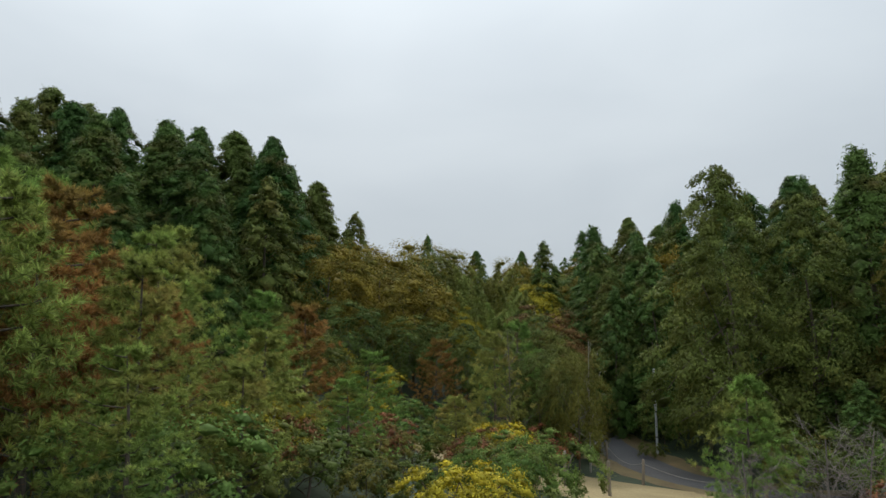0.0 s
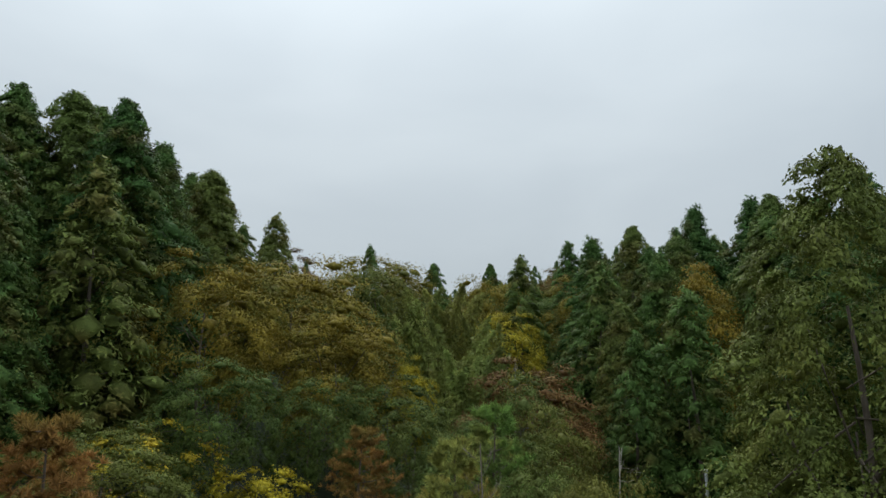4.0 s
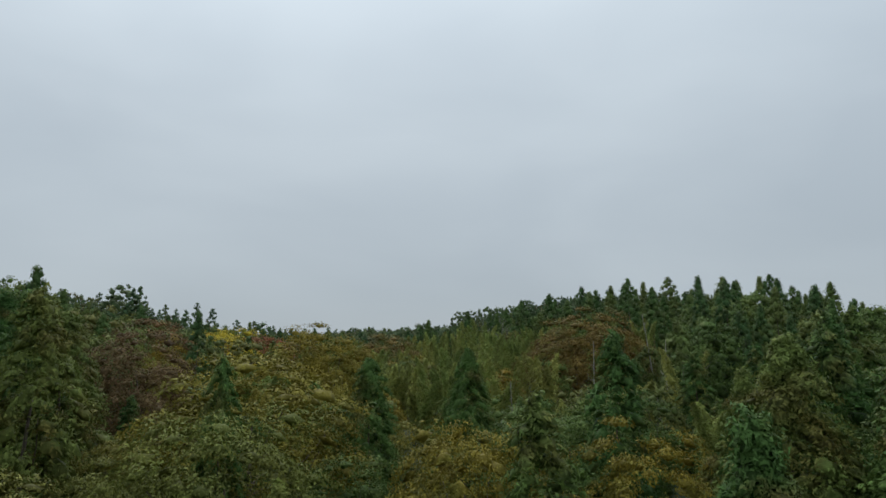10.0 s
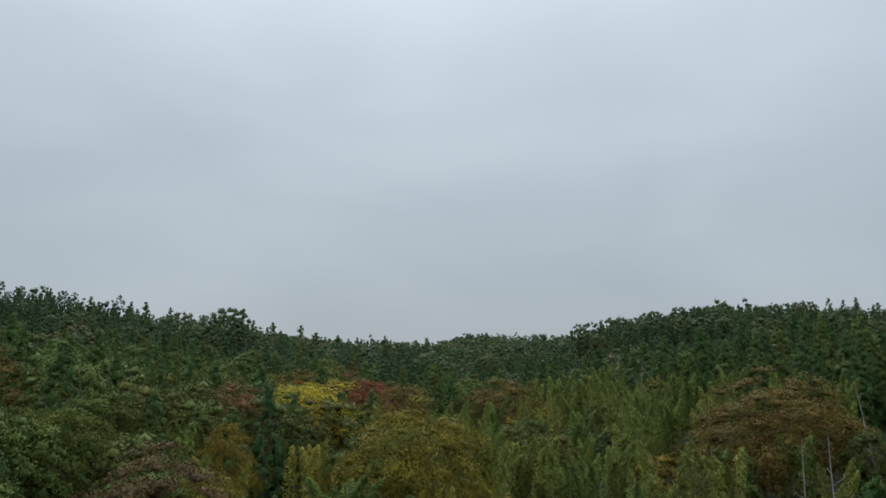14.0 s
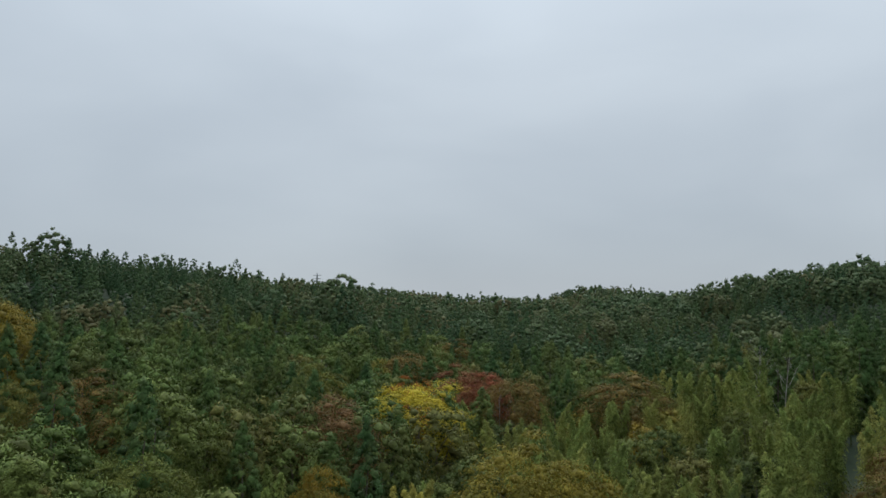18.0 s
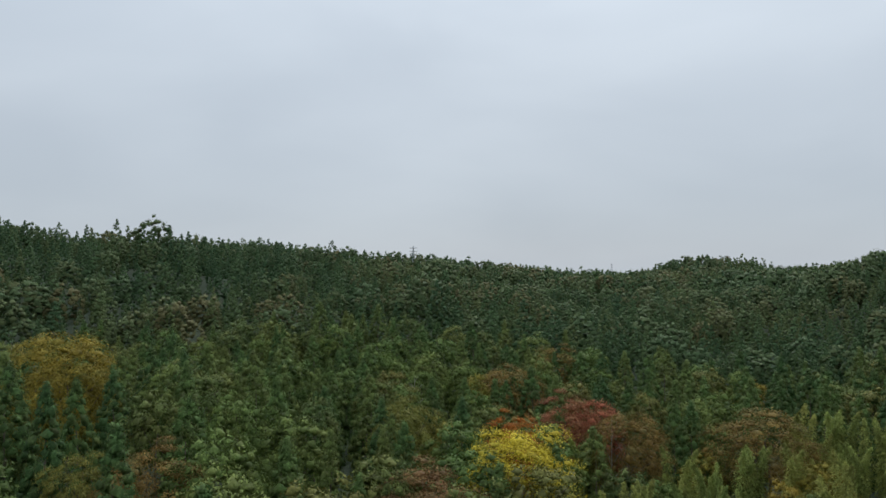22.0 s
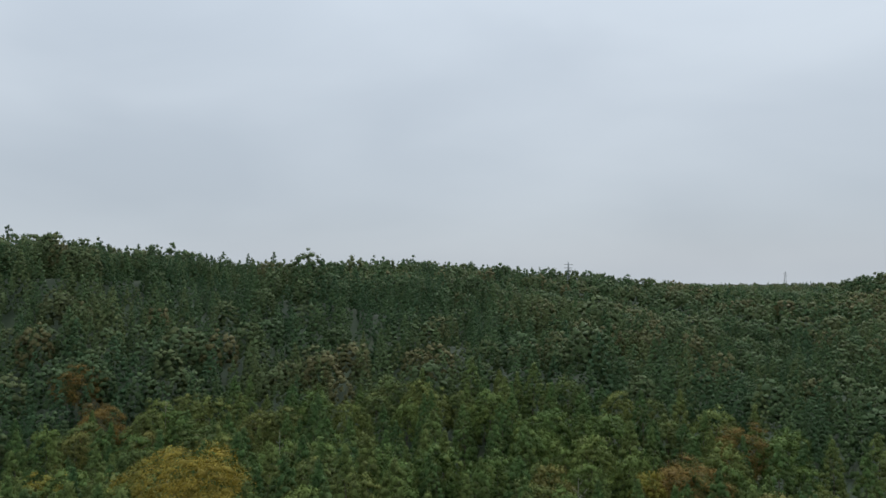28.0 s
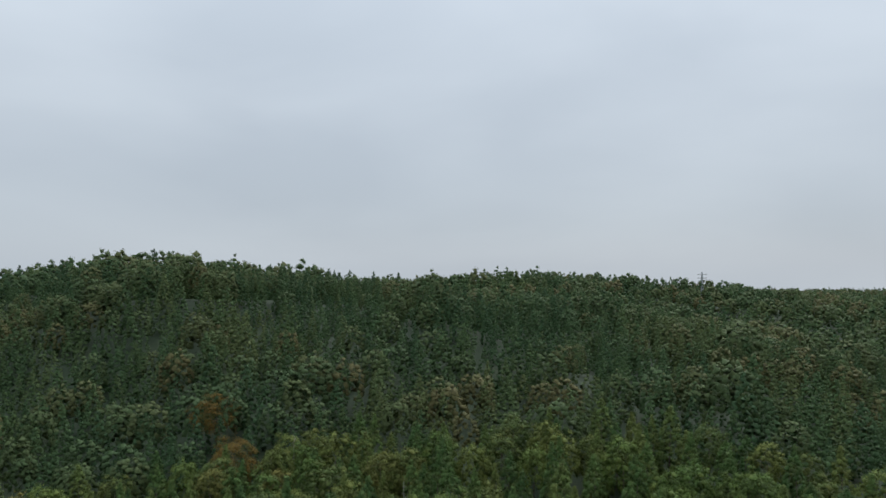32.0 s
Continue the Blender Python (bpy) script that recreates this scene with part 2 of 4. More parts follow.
M_RUSTY_PINE = leaf_material("rusty_pine_needles", ((0.420, 0.210, 0.070), (0.370, 0.215, 0.065), (0.440, 0.240, 0.080)), (0.25, 0.28, 0.065), 0.6, through_light=0.4)
# distance haze is put into these two colours: bluer than the nearer hillside leaves
M_HAZED_PINE = leaf_material("hazed_hill_pine_foliage", ((0.050, 0.098, 0.042), (0.075, 0.126, 0.048), (0.116, 0.146, 0.054)), stuff=True, spread=(0.82, 1.18))
M_HAZED_OAK = leaf_material("hazed_hill_oak_foliage", ((0.060, 0.100, 0.040), (0.082, 0.112, 0.043), (0.118, 0.110, 0.044)), stuff=True, spread=(0.82, 1.18))
M_AMBER = leaf_material("amber_leaves", ((0.178, 0.119, 0.034), (0.200, 0.134, 0.034), (0.183, 0.109, 0.032)), (0.089, 0.106, 0.035), 0.85)
M_BARK = rough_material("grey_brown_bark", (0.055, 0.042, 0.032), (0.17, 0.135, 0.105), 3.0, 14.0, 0.8, stretch=(1, 1, 0.2))
M_TWIG = rough_material("grey_brown_twigs", (0.13, 0.105, 0.09), (0.25, 0.205, 0.18), 3.0, 14.0, 0.4)
M_PALE = rough_material("pale_dead_wood", (0.22, 0.20, 0.17), (0.40, 0.37, 0.33), 2.0, 12.0, 0.5, stretch=(1, 1, 0.3))
M_SOIL = rough_material("undergrowth_soil", (0.014, 0.026, 0.010), (0.036, 0.046, 0.018), 0.12, 1.6, 0.8, c=(0.022, 0.040, 0.015))
M_STRAW = rough_material("dry_straw_grass", (0.20, 0.15, 0.07), (0.42, 0.33, 0.17), 0.35, 9.0, 0.8, c=(0.30, 0.23, 0.11))
M_ASPHALT = rough_material("worn_asphalt", (0.045, 0.046, 0.050), (0.085, 0.085, 0.088), 0.5, 30.0, 0.35, rough=0.8)
M_LITTER = rough_material("fallen_leaves_verge", (0.10, 0.060, 0.028), (0.22, 0.13, 0.055), 0.8, 12.0, 0.8, c=(0.14, 0.11, 0.045))
M_POST = rough_material("weathered_wood_post", (0.15, 0.12, 0.09), (0.30, 0.25, 0.19), 4.0, 30.0, 0.5, stretch=(1, 1, 0.2))
M_STEEL = rough_material("galvanised_steel", (0.34, 0.35, 0.36), (0.46, 0.47, 0.48), 2.0, 20.0, 0.1, rough=0.5)
M_ROPE = rough_material("pale_rope", (0.22, 0.21, 0.18), (0.34, 0.32, 0.28), 8.0, 40.0, 0.4)
M_WALL = rough_material("pale_building_render", (0.50, 0.49, 0.46), (0.60, 0.58, 0.55), 0.2, 3.0, 0.1)
M_DARK = rough_material("dark_window_glass", (0.03, 0.035, 0.04), (0.05, 0.055, 0.06), 0.5, 3.0, 0.0, rough=0.25)


# ---------------------------------------------------------------- mesh helpers
def mesh_np(name, verts, faces, mat, tint=None, smooth=False, normals=None, value=None):
    """A mesh from arrays: faces is an (n, k) array, or a list of such. normals: one for each vertex; value: one for each face."""
    faces = faces if isinstance(faces, list) else [faces]
    me = bpy.data.meshes.new(name)
    verts = np.asarray(verts, np.float32)
    loops = np.concatenate([f.ravel() for f in faces]).astype(np.int32)
    totals = np.concatenate([np.full(len(f), f.shape[1]) for f in faces]).astype(np.int32)
    me.vertices.add(len(verts))
    me.vertices.foreach_set("co", verts.ravel())
    me.loops.add(len(loops))
    me.loops.foreach_set("vertex_index", loops)
    me.polygons.add(len(totals))
    me.polygons.foreach_set("loop_start", np.concatenate([[0], np.cumsum(totals)[:-1]]).astype(np.int32))
    me.polygons.foreach_set("loop_total", totals)
    if smooth or normals is not None:
        me.polygons.foreach_set("use_smooth", np.ones(len(totals), bool))
    for key, data in (("tint", tint), ("leaf_tone_shade", value)):
        if data is not None:
            at = me.attributes.new(key, "FLOAT", "FACE")
            at.data.foreach_set("value", np.asarray(data, np.float32))
    me.update(calc_edges=True)
    if normals is not None:
        me.normals_split_custom_set_from_vertices(np.asarray(normals, np.float32))
    me.materials.append(mat)
    return me


def join_np(pieces):
    """Joins (verts, faces list) pieces into one."""
    vs, fs, at = [], {}, 0
    for v, fl in pieces:
        for f in fl:
            fs.setdefault(f.shape[1], []).append(f + at)
        vs.append(v)
        at += len(v)
    return np.concatenate(vs), [np.concatenate(f) for f in fs.values()]


def unit(v):
    return v / np.maximum(np.linalg.norm(v, axis=-1, keepdims=True), 1e-9)


def leaf_tris(c, normal, along, length, width):
    a = unit(along - normal * (along * normal).sum(1, keepdims=True))
    b = np.cross(normal, a)
    l, w = length[:, None], width[:, None]
    v = np.stack([c - a * l / 2 + b * w / 2, c - a * l / 2 - b * w / 2, c + a * l / 2], 1)
    return v.reshape(-1, 3), [np.arange(len(c) * 3).reshape(-1, 3)]


OCTA = (np.array([(1, 0, 0), (0, 1, 0), (-1, 0, 0), (0, -1, 0), (0, 0, 1), (0, 0, -1)], float),
        np.array([(0, 1, 4), (1, 2, 4), (2, 3, 4), (3, 0, 4), (1, 0, 5), (2, 1, 5), (3, 2, 5), (0, 3, 5)]))


def tube(points, radii, sides=7):
    """A tapered round limb along points."""
    p = np.asarray(points, float)
    d = unit(np.gradient(p, axis=0))
    ref = np.where(np.abs(d[:, 2:3]) > 0.9, np.array([[1.0, 0, 0]]), np.array([[0, 0, 1.0]]))
    u = unit(np.cross(d, ref))
    w = np.cross(d, u)
    ang = np.linspace(0, 2 * np.pi, sides, endpoint=False)
    ring = p[:, None] + np.asarray(radii)[:, None, None] * (np.cos(ang)[None, :, None] * u[:, None] + np.sin(ang)[None, :, None] * w[:, None])
    i = np.arange(len(p) - 1)[:, None] * sides
    j = np.arange(sides)[None]
    k = (j + 1) % sides
    f = np.stack([i + j, i + k, i + sides + k, i + sides + j], -1).reshape(-1, 4)
    return ring.reshape(-1, 3), [f]


def bend(a, b, n, wob, rng):
    t = np.linspace(0, 1, n)[:, None]
    p = np.array(a) * (1 - t) + np.array(b) * t
    return p + np.sin(t * np.pi) * rng.normal(0, wob, 3)


# ---------------------------------------------------------------- tree forms, one metre-true mesh each
def trunk_and_limbs(height, girth, ends, rng, sides=7, lean=0.3):
    top = np.array([rng.normal(0, lean), rng.normal(0, lean), height])
    spine = bend((0, 0, -0.8), top, 7, 0.25, rng)
    pieces = [tube(spine, np.linspace(girth, girth * 0.22, 7), sides)]
    for e in ends:
        s = rng.uniform(0.35, 0.8)
        k = spine[0] + (spine[-1] - spine[0]) * s
        pieces.append(tube(bend(k, e, 4, 0.25, rng), np.linspace(girth * 0.38 * (1.1 - s), 0.025, 4), 5))
    return pieces


def clumped(height, radius, rng, shape="dome", clumps=40, per=60, leaf=0.25, base=0.1, taper=0.6, size=(0.2, 0.34), flat=0.62, long=1.2, core_size=0.7,
            droop=0.25, wide=(0.5, 0.85), jit=0.42, ragged=0.2, low=-0.45, deep=0.76, boughs=8, soft=0.55, round_off=0.2, tip=0.985):
    """A crown of many overlapping leafy clumps on the ends of its boughs, round-headed ("dome") or drawn up to a tip ("spire"), and its trunk.
    Leaves lie over the upper and outer side of each clump."""
    n = clumps
    k = np.arange(n)
    az = k * 2.39996 + rng.normal(0, 0.35, n)
    seed = Vector((float(rng.uniform(0, 90)), 3.1, 7.7))
    cz, rz = height * (base + 1) / 2, height * (1 - base) / 2

    def profile(q):
        return radius * np.clip(1 - q, 0, 1) ** taper * np.clip((q + 0.06) / 0.2, 0, 1) ** 0.5

    def swell(p):
        return np.array([noise.noise(Vector(v) * 1.7 + seed) + 0.5 * noise.noise(Vector(v) * 4.1 + seed) for v in p])

    if shape == "spire":
        lead = max(n // 12, 2)
        q = 1 - (1 - np.clip((k + rng.uniform(0, 1, n)) / (n - lead), 0, 0.99)) ** 0.72
        q[-lead:] = np.linspace(0.80, tip, lead)
        out = np.stack([np.cos(az), np.sin(az), np.zeros(n)], 1)
        d = unit(out + np.array([0, 0, 0.2]) + q[:, None] ** 2 * np.array([0, 0, 0.6]))
        r = radius * rng.uniform(*size, n) * (0.42 + 0.58 * (1 - q) ** 0.8)
        env = profile(q) * np.clip(1 + ragged * 1.5 * swell(d * 1.5) + rng.normal(0, 0.5 * ragged, n), 0.5, 1.4)
        c = out * (np.maximum(env - 0.5 * r * long, 0.0) * rng.uniform(0.85, 1.0, n))[:, None]
        c[-lead:, :2] *= 0.3
        c[:, 2] = height * (base + (1 - base) * q) - 0.4 * r
        m = unit(np.array([0, 0, 0.9]) + out * 0.7 + rng.normal(0, 0.2, (n, 3)))
    else:
        z = 1 - (1 - low) * ((k + 0.5) / n) ** 0.9
        s = np.sqrt(np.clip(1 - z * z, 0, 1))
        d = np.stack([s * np.cos(az), s * np.sin(az), z], 1)
        r = radius * rng.uniform(*size, n)
        reach = np.clip(1 + 1.3 * ragged * swell(d) + rng.normal(0, 0.4 * ragged, n), 0.5, 1.3)
        c = d * (np.array([radius, radius, rz]) * reach[:, None] - (r * 0.5)[:, None])
        c[:, 2] += cz
        out = unit(d * np.array([1, 1, 0.0]) + 1e-5)
        m = unit(d * 0.7 + np.array([0, 0, 0.6]) + rng.normal(0, 0.2, (n, 3)))
    e1 = unit(out - m * (out * m).sum(1, keepdims=True))
    e2 = np.cross(m, e1)
    mood = rng.uniform(0, 1, n)
    j = np.repeat(k, per)
    t = n * per
    z = rng.uniform(-0.25, 1.0, t)
    a = rng.uniform(0, 2 * np.pi, t)
    s = np.sqrt(np.clip(1 - z * z, 0, 1))
    # leaves gather in sprigs, so that a clump's rim is broken
    far = r[j] * (1 + 0.20 * np.sin(a * 4 + j * 1.7) * np.sin(z * 7 + j * 2.3) + 0.12 * np.sin(a * 9 + j)) * rng.uniform(deep, 1.14, t)
    x, y, z = (s * np.cos(a))[:, None], (s * np.sin(a))[:, None], z[:, None]
    p = (x * long * e1[j] + y * e2[j] + z * flat * m[j]) * far[:, None] + c[j]
    u = unit(x / long * e1[j] + y * e2[j] + z / flat * m[j])
    nm = unit(u + rng.normal(0, jit, (t, 3)))
    al = unit(x * e1[j] + y * e2[j] + e1[j] * 0.5 - np.array([0, 0, droop]) + rng.normal(0, 0.5, (t, 3)))
    ln = leaf * rng.uniform(0.55, 1.35, t)
    lv, (lf,) = leaf_tris(p, nm, al, ln, ln * rng.uniform(*wide, t))
    shade = np.repeat(unit(u * soft + d[j] * round_off + nm * (1 - soft)), 3, 0)
    # the dense twiggy heart of each clump, coloured darker for the shade within
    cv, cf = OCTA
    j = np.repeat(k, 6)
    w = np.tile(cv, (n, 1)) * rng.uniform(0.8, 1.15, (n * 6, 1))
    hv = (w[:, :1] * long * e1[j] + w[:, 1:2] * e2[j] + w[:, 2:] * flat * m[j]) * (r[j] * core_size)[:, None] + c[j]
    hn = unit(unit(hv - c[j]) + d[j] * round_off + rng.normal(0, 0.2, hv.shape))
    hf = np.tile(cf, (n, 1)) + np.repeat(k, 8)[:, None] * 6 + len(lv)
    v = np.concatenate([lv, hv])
    rise = height / v[:, 2].max()
    v[:, 2] *= rise
    # hearts keep to the low values: shade between the leaves, put into colour
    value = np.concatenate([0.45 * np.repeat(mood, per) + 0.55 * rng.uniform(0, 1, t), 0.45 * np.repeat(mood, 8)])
    ends = [c[i] * np.array([0.9, 0.9, 0.93 * rise]) for i in rng.choice(n * 3 // 4, min(boughs, n * 3 // 4), replace=False)]
    return (v, np.concatenate([lf, hf]), np.concatenate([shade, hn]), value), trunk_and_limbs(height * 0.68, 0.013 * height + 0.03, ends, rng, 6, 0.1)


def young_pine(height, radius, rng, whorls=11, arms=6, tufts=7, needles=18, leaf=0.30):
    """Whorls of upturned branches that end in bursts of long needles."""
    n = whorls * arms
    w = np.repeat(np.arange(whorls), arms)
    h = 0.10 + 0.84 * (w + rng.uniform(-0.25, 0.25, n)) / (whorls - 1)
    ln = radius * np.clip(1.08 - h, 0.05, 1) ** 0.8 * rng.uniform(0.55, 1.2, n)
    az = np.arange(n) * 2 * np.pi / arms + w * 0.7 + rng.normal(0, 0.3, n)
    o = np.stack([np.cos(az), np.sin(az), np.full(n, 0.22) + rng.normal(0, 0.12, n)], 1)
    k = np.repeat(np.arange(n), tufts)
    m = n * tufts
    t = np.tile(np.linspace(0.5, 1.0, tufts), n)
    side = np.stack([-np.sin(az), np.cos(az), np.zeros(n)], 1)[k]
    tc = o[k] * (ln[k] * t)[:, None] + side * (rng.uniform(-1, 1, m) * ln[k] * 0.32 * t)[:, None]
    tc[:, 2] += h[k] * height + 0.16 * ln[k] * t * t + rng.normal(0, 0.06, m)
    td = unit(o[k] + np.array([0, 0, 0.8]) + rng.normal(0, 0.3, (m, 3)))
    tc = np.concatenate([tc, [[0, 0, height * 0.97], [0.03, 0, height * 0.92]]])
    td = np.concatenate([td, [[0, 0, 1.0], [0, 0, 1.0]]])
    m += 2
    q = np.repeat(np.arange(m), needles)
    d = unit(td[q] * 0.75 + unit(rng.normal(0, 1, (m * needles, 3))) * 0.9)
    le = leaf * rng.uniform(0.7, 1.3, m * needles)
    nm = unit(np.cross(d, rng.normal(0, 1, d.shape)))
    lv, (lf,) = leaf_tris(tc[q] + d * (le / 2)[:, None], nm, d, le, le * 0.11)
    leaves = lv, lf, np.repeat(unit(nm * np.sign(nm[:, 2:3] + 1e-6) * 0.4 + td[q] * 0.7 + o[np.minimum(np.append(k, [0, 0]), n - 1)][q] * 0.4), 3, 0), 0.5 * rng.uniform(0, 1, m)[q] + 0.5 * rng.uniform(0, 1, len(lf))
    tr = [tube(bend((0, 0, -0.6), (0, 0, height * 0.95), 6, 0.08, rng), np.linspace(0.015 * height + 0.03, 0.015, 6))]
    for b in range(0, n, 6):
        z0 = np.array([0, 0, h[b] * height])
        tr.append(tube(np.stack([z0, z0 + o[b] * ln[b] * 0.6, z0 + o[b] * ln[b] + np.array([0, 0, 0.14 * ln[b]])]), (0.03, 0.02, 0.008), 4))
    return leaves, tr


def bamboo(height, rng, culms=6, per=420, leaf=0.36, spread=1.5):
    """A tuft of arching culms with drooping feathery plumes."""
    leaves, stems, soft, value = [], [], [], []
    for _ in range(culms):
        x, y = rng.normal(0, spread * 0.5, 2)
        az = rng.uniform(0, 2 * np.pi)
        hh = height * rng.uniform(0.62, 1.05)
        t = np.linspace(0, 1, 9)
        arc = np.clip(t - 0.55, 0, 1) ** 2 * 4.4
        out = np.array([np.cos(az), np.sin(az)]) * hh * 0.085
        sp = np.stack([x + out[0] * (arc + t), y + out[1] * (arc + t), hh * (t - 0.42 * np.clip(t - 0.8, 0, 1) ** 1.5 * 2)], 1)
        sp[0, 2] = -0.5
        stems.append(tube(sp, np.linspace(0.055, 0.012, 9), 5))
        u = 0.20 + 0.80 * rng.uniform(0, 1, per) ** 0.8
        c = np.stack([np.interp(u, t, sp[:, j]) for j in range(3)], 1)
        r = spread * 0.78 * np.clip((u - 0.10) / 0.25, 0, 1) * np.clip(1.04 - u, 0, 1) ** 0.75 + 0.05
        q = rng.normal(0, 1, (per, 3)) * np.array([1, 1, 0.4])
        c = c + unit(q) * (r * rng.uniform(0.2, 1.0, per))[:, None] - np.array([0, 0, 0.25]) * r[:, None]
        al = unit(unit(q) * 0.7 + np.array([0, 0, -0.7]) + rng.normal(0, 0.35, (per, 3)))
        nm = unit(np.array([0, 0, 0.8]) + unit(q) * 0.6 + rng.normal(0, 0.45, (per, 3)))
        ln = leaf * rng.uniform(0.6, 1.3, per)
        leaves.append(leaf_tris(c, nm, al, ln, ln * 0.42))
        soft.append(np.repeat(unit(unit(q) * np.array([1, 1, 0.5]) + np.array([0, 0, 0.5]) + nm * 0.4), 3, 0))
        value.append(0.5 * rng.uniform() + 0.5 * rng.uniform(0, 1, per))
    v, (f,) = join_np(leaves)
    return (v, f, np.concatenate(soft), np.concatenate(value)), stems


def bare_tree(height, spread, rng, limbs=12, twigs=9, girth=0.09, upright=1.0):
    """Leafless limbs and twigs: one mesh for the limbs and one for the twigs."""
    top = np.array([rng.normal(0, 0.05 * height), rng.normal(0, 0.05 * height), height * 0.9])
    spine = bend((0, 0, -0.5), top, 7, 0.12, rng)
    main, fine = [tube(spine, np.linspace(girth, 0.015, 7), 6)], []
    for i in range(limbs):
        s = 0.18 + 0.75 * (i + rng.uniform(0, 1)) / limbs
        a = spine[0] + (spine[-1] - spine[0]) * s
        az = i * 2.4 + rng.normal(0, 0.3)
        ln = spread * (1.1 - s * 0.8) * rng.uniform(0.6, 1.1)
        e = a + np.array([np.cos(az), np.sin(az), upright * rng.uniform(0.5, 1.1)]) * ln
        p = bend(a, e, 5, 0.12, rng)
        main.append(tube(p, np.linspace(girth * 0.45 * (1.1 - s), 0.008, 5), 5))
        for _ in range(twigs):
            u = rng.uniform(0.25, 1.0)
            b = a + (e - a) * u
            f = b + unit((e - a)[None])[0] * ln * 0.28 + rng.normal(0, 0.16 * ln + 0.05, 3)
            fine.append(tube(bend(b, f, 3, 0.03, rng), (0.008, 0.005, 0.002), 3))
    return main, join_np(fine)


# ---------------------------------------------------------------- the lie of the land
# hills: middle x, y, spread along x, along y, height
HILLS = [
    (-38, 80, 26, 40, 11.1), (45, 85, 26, 36, 5.5), (0, 165, 60, 60, 3.0), (0, 300, 120, 110, 8.7),
    (-135, 235, 55, 70, 15.7), (-150, 330, 70, 70, 3.2), (-265, 260, 70, 90, 34.7), (-250, 430, 90, 90, 11.4),
    (-150, 500, 80, 70, 18.2), (90, 340, 60, 60, 14.0), (130, 290, 60, 80, 12.7), (40, 450, 90, 60, 13.6),
    (-45, 460, 90, 60, -0.8), (-55, 128, 25, 25, 9.2), (200, 520, 140, 140, 14.8), (-400, 350, 120, 200, 34.2),
    (60, 175, 30, 40, 9.6), (-120, 165, 35, 35, 0.6),
]
SPURS = [
    (14, 46, 16, 15, -3.9), (-40, 215, 30, 35, 5.2), (-215, 205, 40, 35, 13.4), (-195, 290, 40, 40, -3.5),
    (-230, 385, 45, 45, 12.0), (-130, 300, 35, 45, 3.1), (-90, 265, 40, 50, 5.5), (110, 400, 50, 40, 2.4),
    (60, 330, 50, 60, -2.3), (-20, 540, 60, 40, 1.4), (90, 540, 60, 50, 0.2), (-300, 350, 60, 60, -29.0),
    (-220, 500, 60, 50, 2.1), (35, 150, 22, 25, 4.0), (70, 240, 40, 40, -2.6), (100, 120, 40, 50, 3.8),
    (-180, 170, 40, 40, -1.0), (10, 58, 9, 9, -0.7), (-240, 225, 25, 30, -11.3), (-190, 240, 30, 30, -0.9),
    (-160, 420, 40, 40, -3.9), (20, 400, 40, 40, -4.8), (2, 630, 40, 45, 20.5),
]
FAR_HILLS = [
    (0, 800, 500, 200, 13.0), (-60, 1300, 420, 160, 17.0), (500, 1250, 320, 200, 41.1), (-600, 1150, 320, 260, 12.9),
]


def ground_z(x, y):
    x, y = np.asarray(x, float), np.asarray(y, float)
    z = 0 * x
    for cx, cy, wx, wy, h in HILLS + SPURS + FAR_HILLS:
        z = z + h * np.exp(-0.5 * ((x - cx) / wx) ** 2 - 0.5 * ((y - cy) / wy) ** 2)
    z = z - 130 * np.clip((np.hypot(x, y) - 900) / 3300, 0, 1)  # the hills fall away to the plain
    # spurs and gullies of the farther slopes
    u, v = 0.8 * x + 0.6 * y, 0.8 * y - 0.6 * x
    fold = 2.6 * np.sin(u * 0.078 + 1.0 + 0.9 * np.sin(v * 0.031)) * np.sin(v * 0.061 + 0.7) + 1.5 * np.sin(u * 0.151 + 0.4) * np.sin(v * 0.117 + 2.0 + 0.8 * np.sin(u * 0.05))
    away = np.hypot(x, y - 86)
    z = z + (fold - 0.6) * np.clip((away - 130) / 50, 0, 1) * np.clip((330 - away) / 110, 0.2, 1)
    return z + 0.25 * np.sin(x * 0.21 + 1) * np.cos(y * 0.17) * np.clip((y - 48) / 30, 0, 1)


def gz(x, y):
    return float(ground_z(x, y))


def grid_sheet(xs, ys, lift=0.0):
    gx, gy = np.meshgrid(xs, ys)
    v = np.stack([gx.ravel(), gy.ravel(), ground_z(gx, gy).ravel() + lift], 1)
    n, m = len(xs), len(ys)
    i = (np.arange(m - 1)[:, None] * n + np.arange(n - 1)[None]).ravel()
    return v, np.stack([i, i + 1, i + n + 1, i + n], 1)


s_line = np.linspace(-1, 1, 201)
xs = np.sinh(s_line * 5.2) / np.sinh(5.2) * 4200
t_line = np.linspace(-1, 1, 211)
ys = 70 + np.sinh(t_line * 5.2) / np.sinh(5.2) * 4200
gv, gf = grid_sheet(xs, ys)
tagged(new("ground", mesh_np("ground", gv, gf, M_SOIL, smooth=True)), "hilly forest floor of dark soil and green undergrowth", "ground", kind="structure")


# the road that runs from the clearing into the wood, its verge and the straw field
ROAD = [(28, 18), (21, 28), (16, 36), (13.2, 43), (11.6, 50), (10.4, 56.5), (9.6, 63), (10.4, 70), (13, 78)]


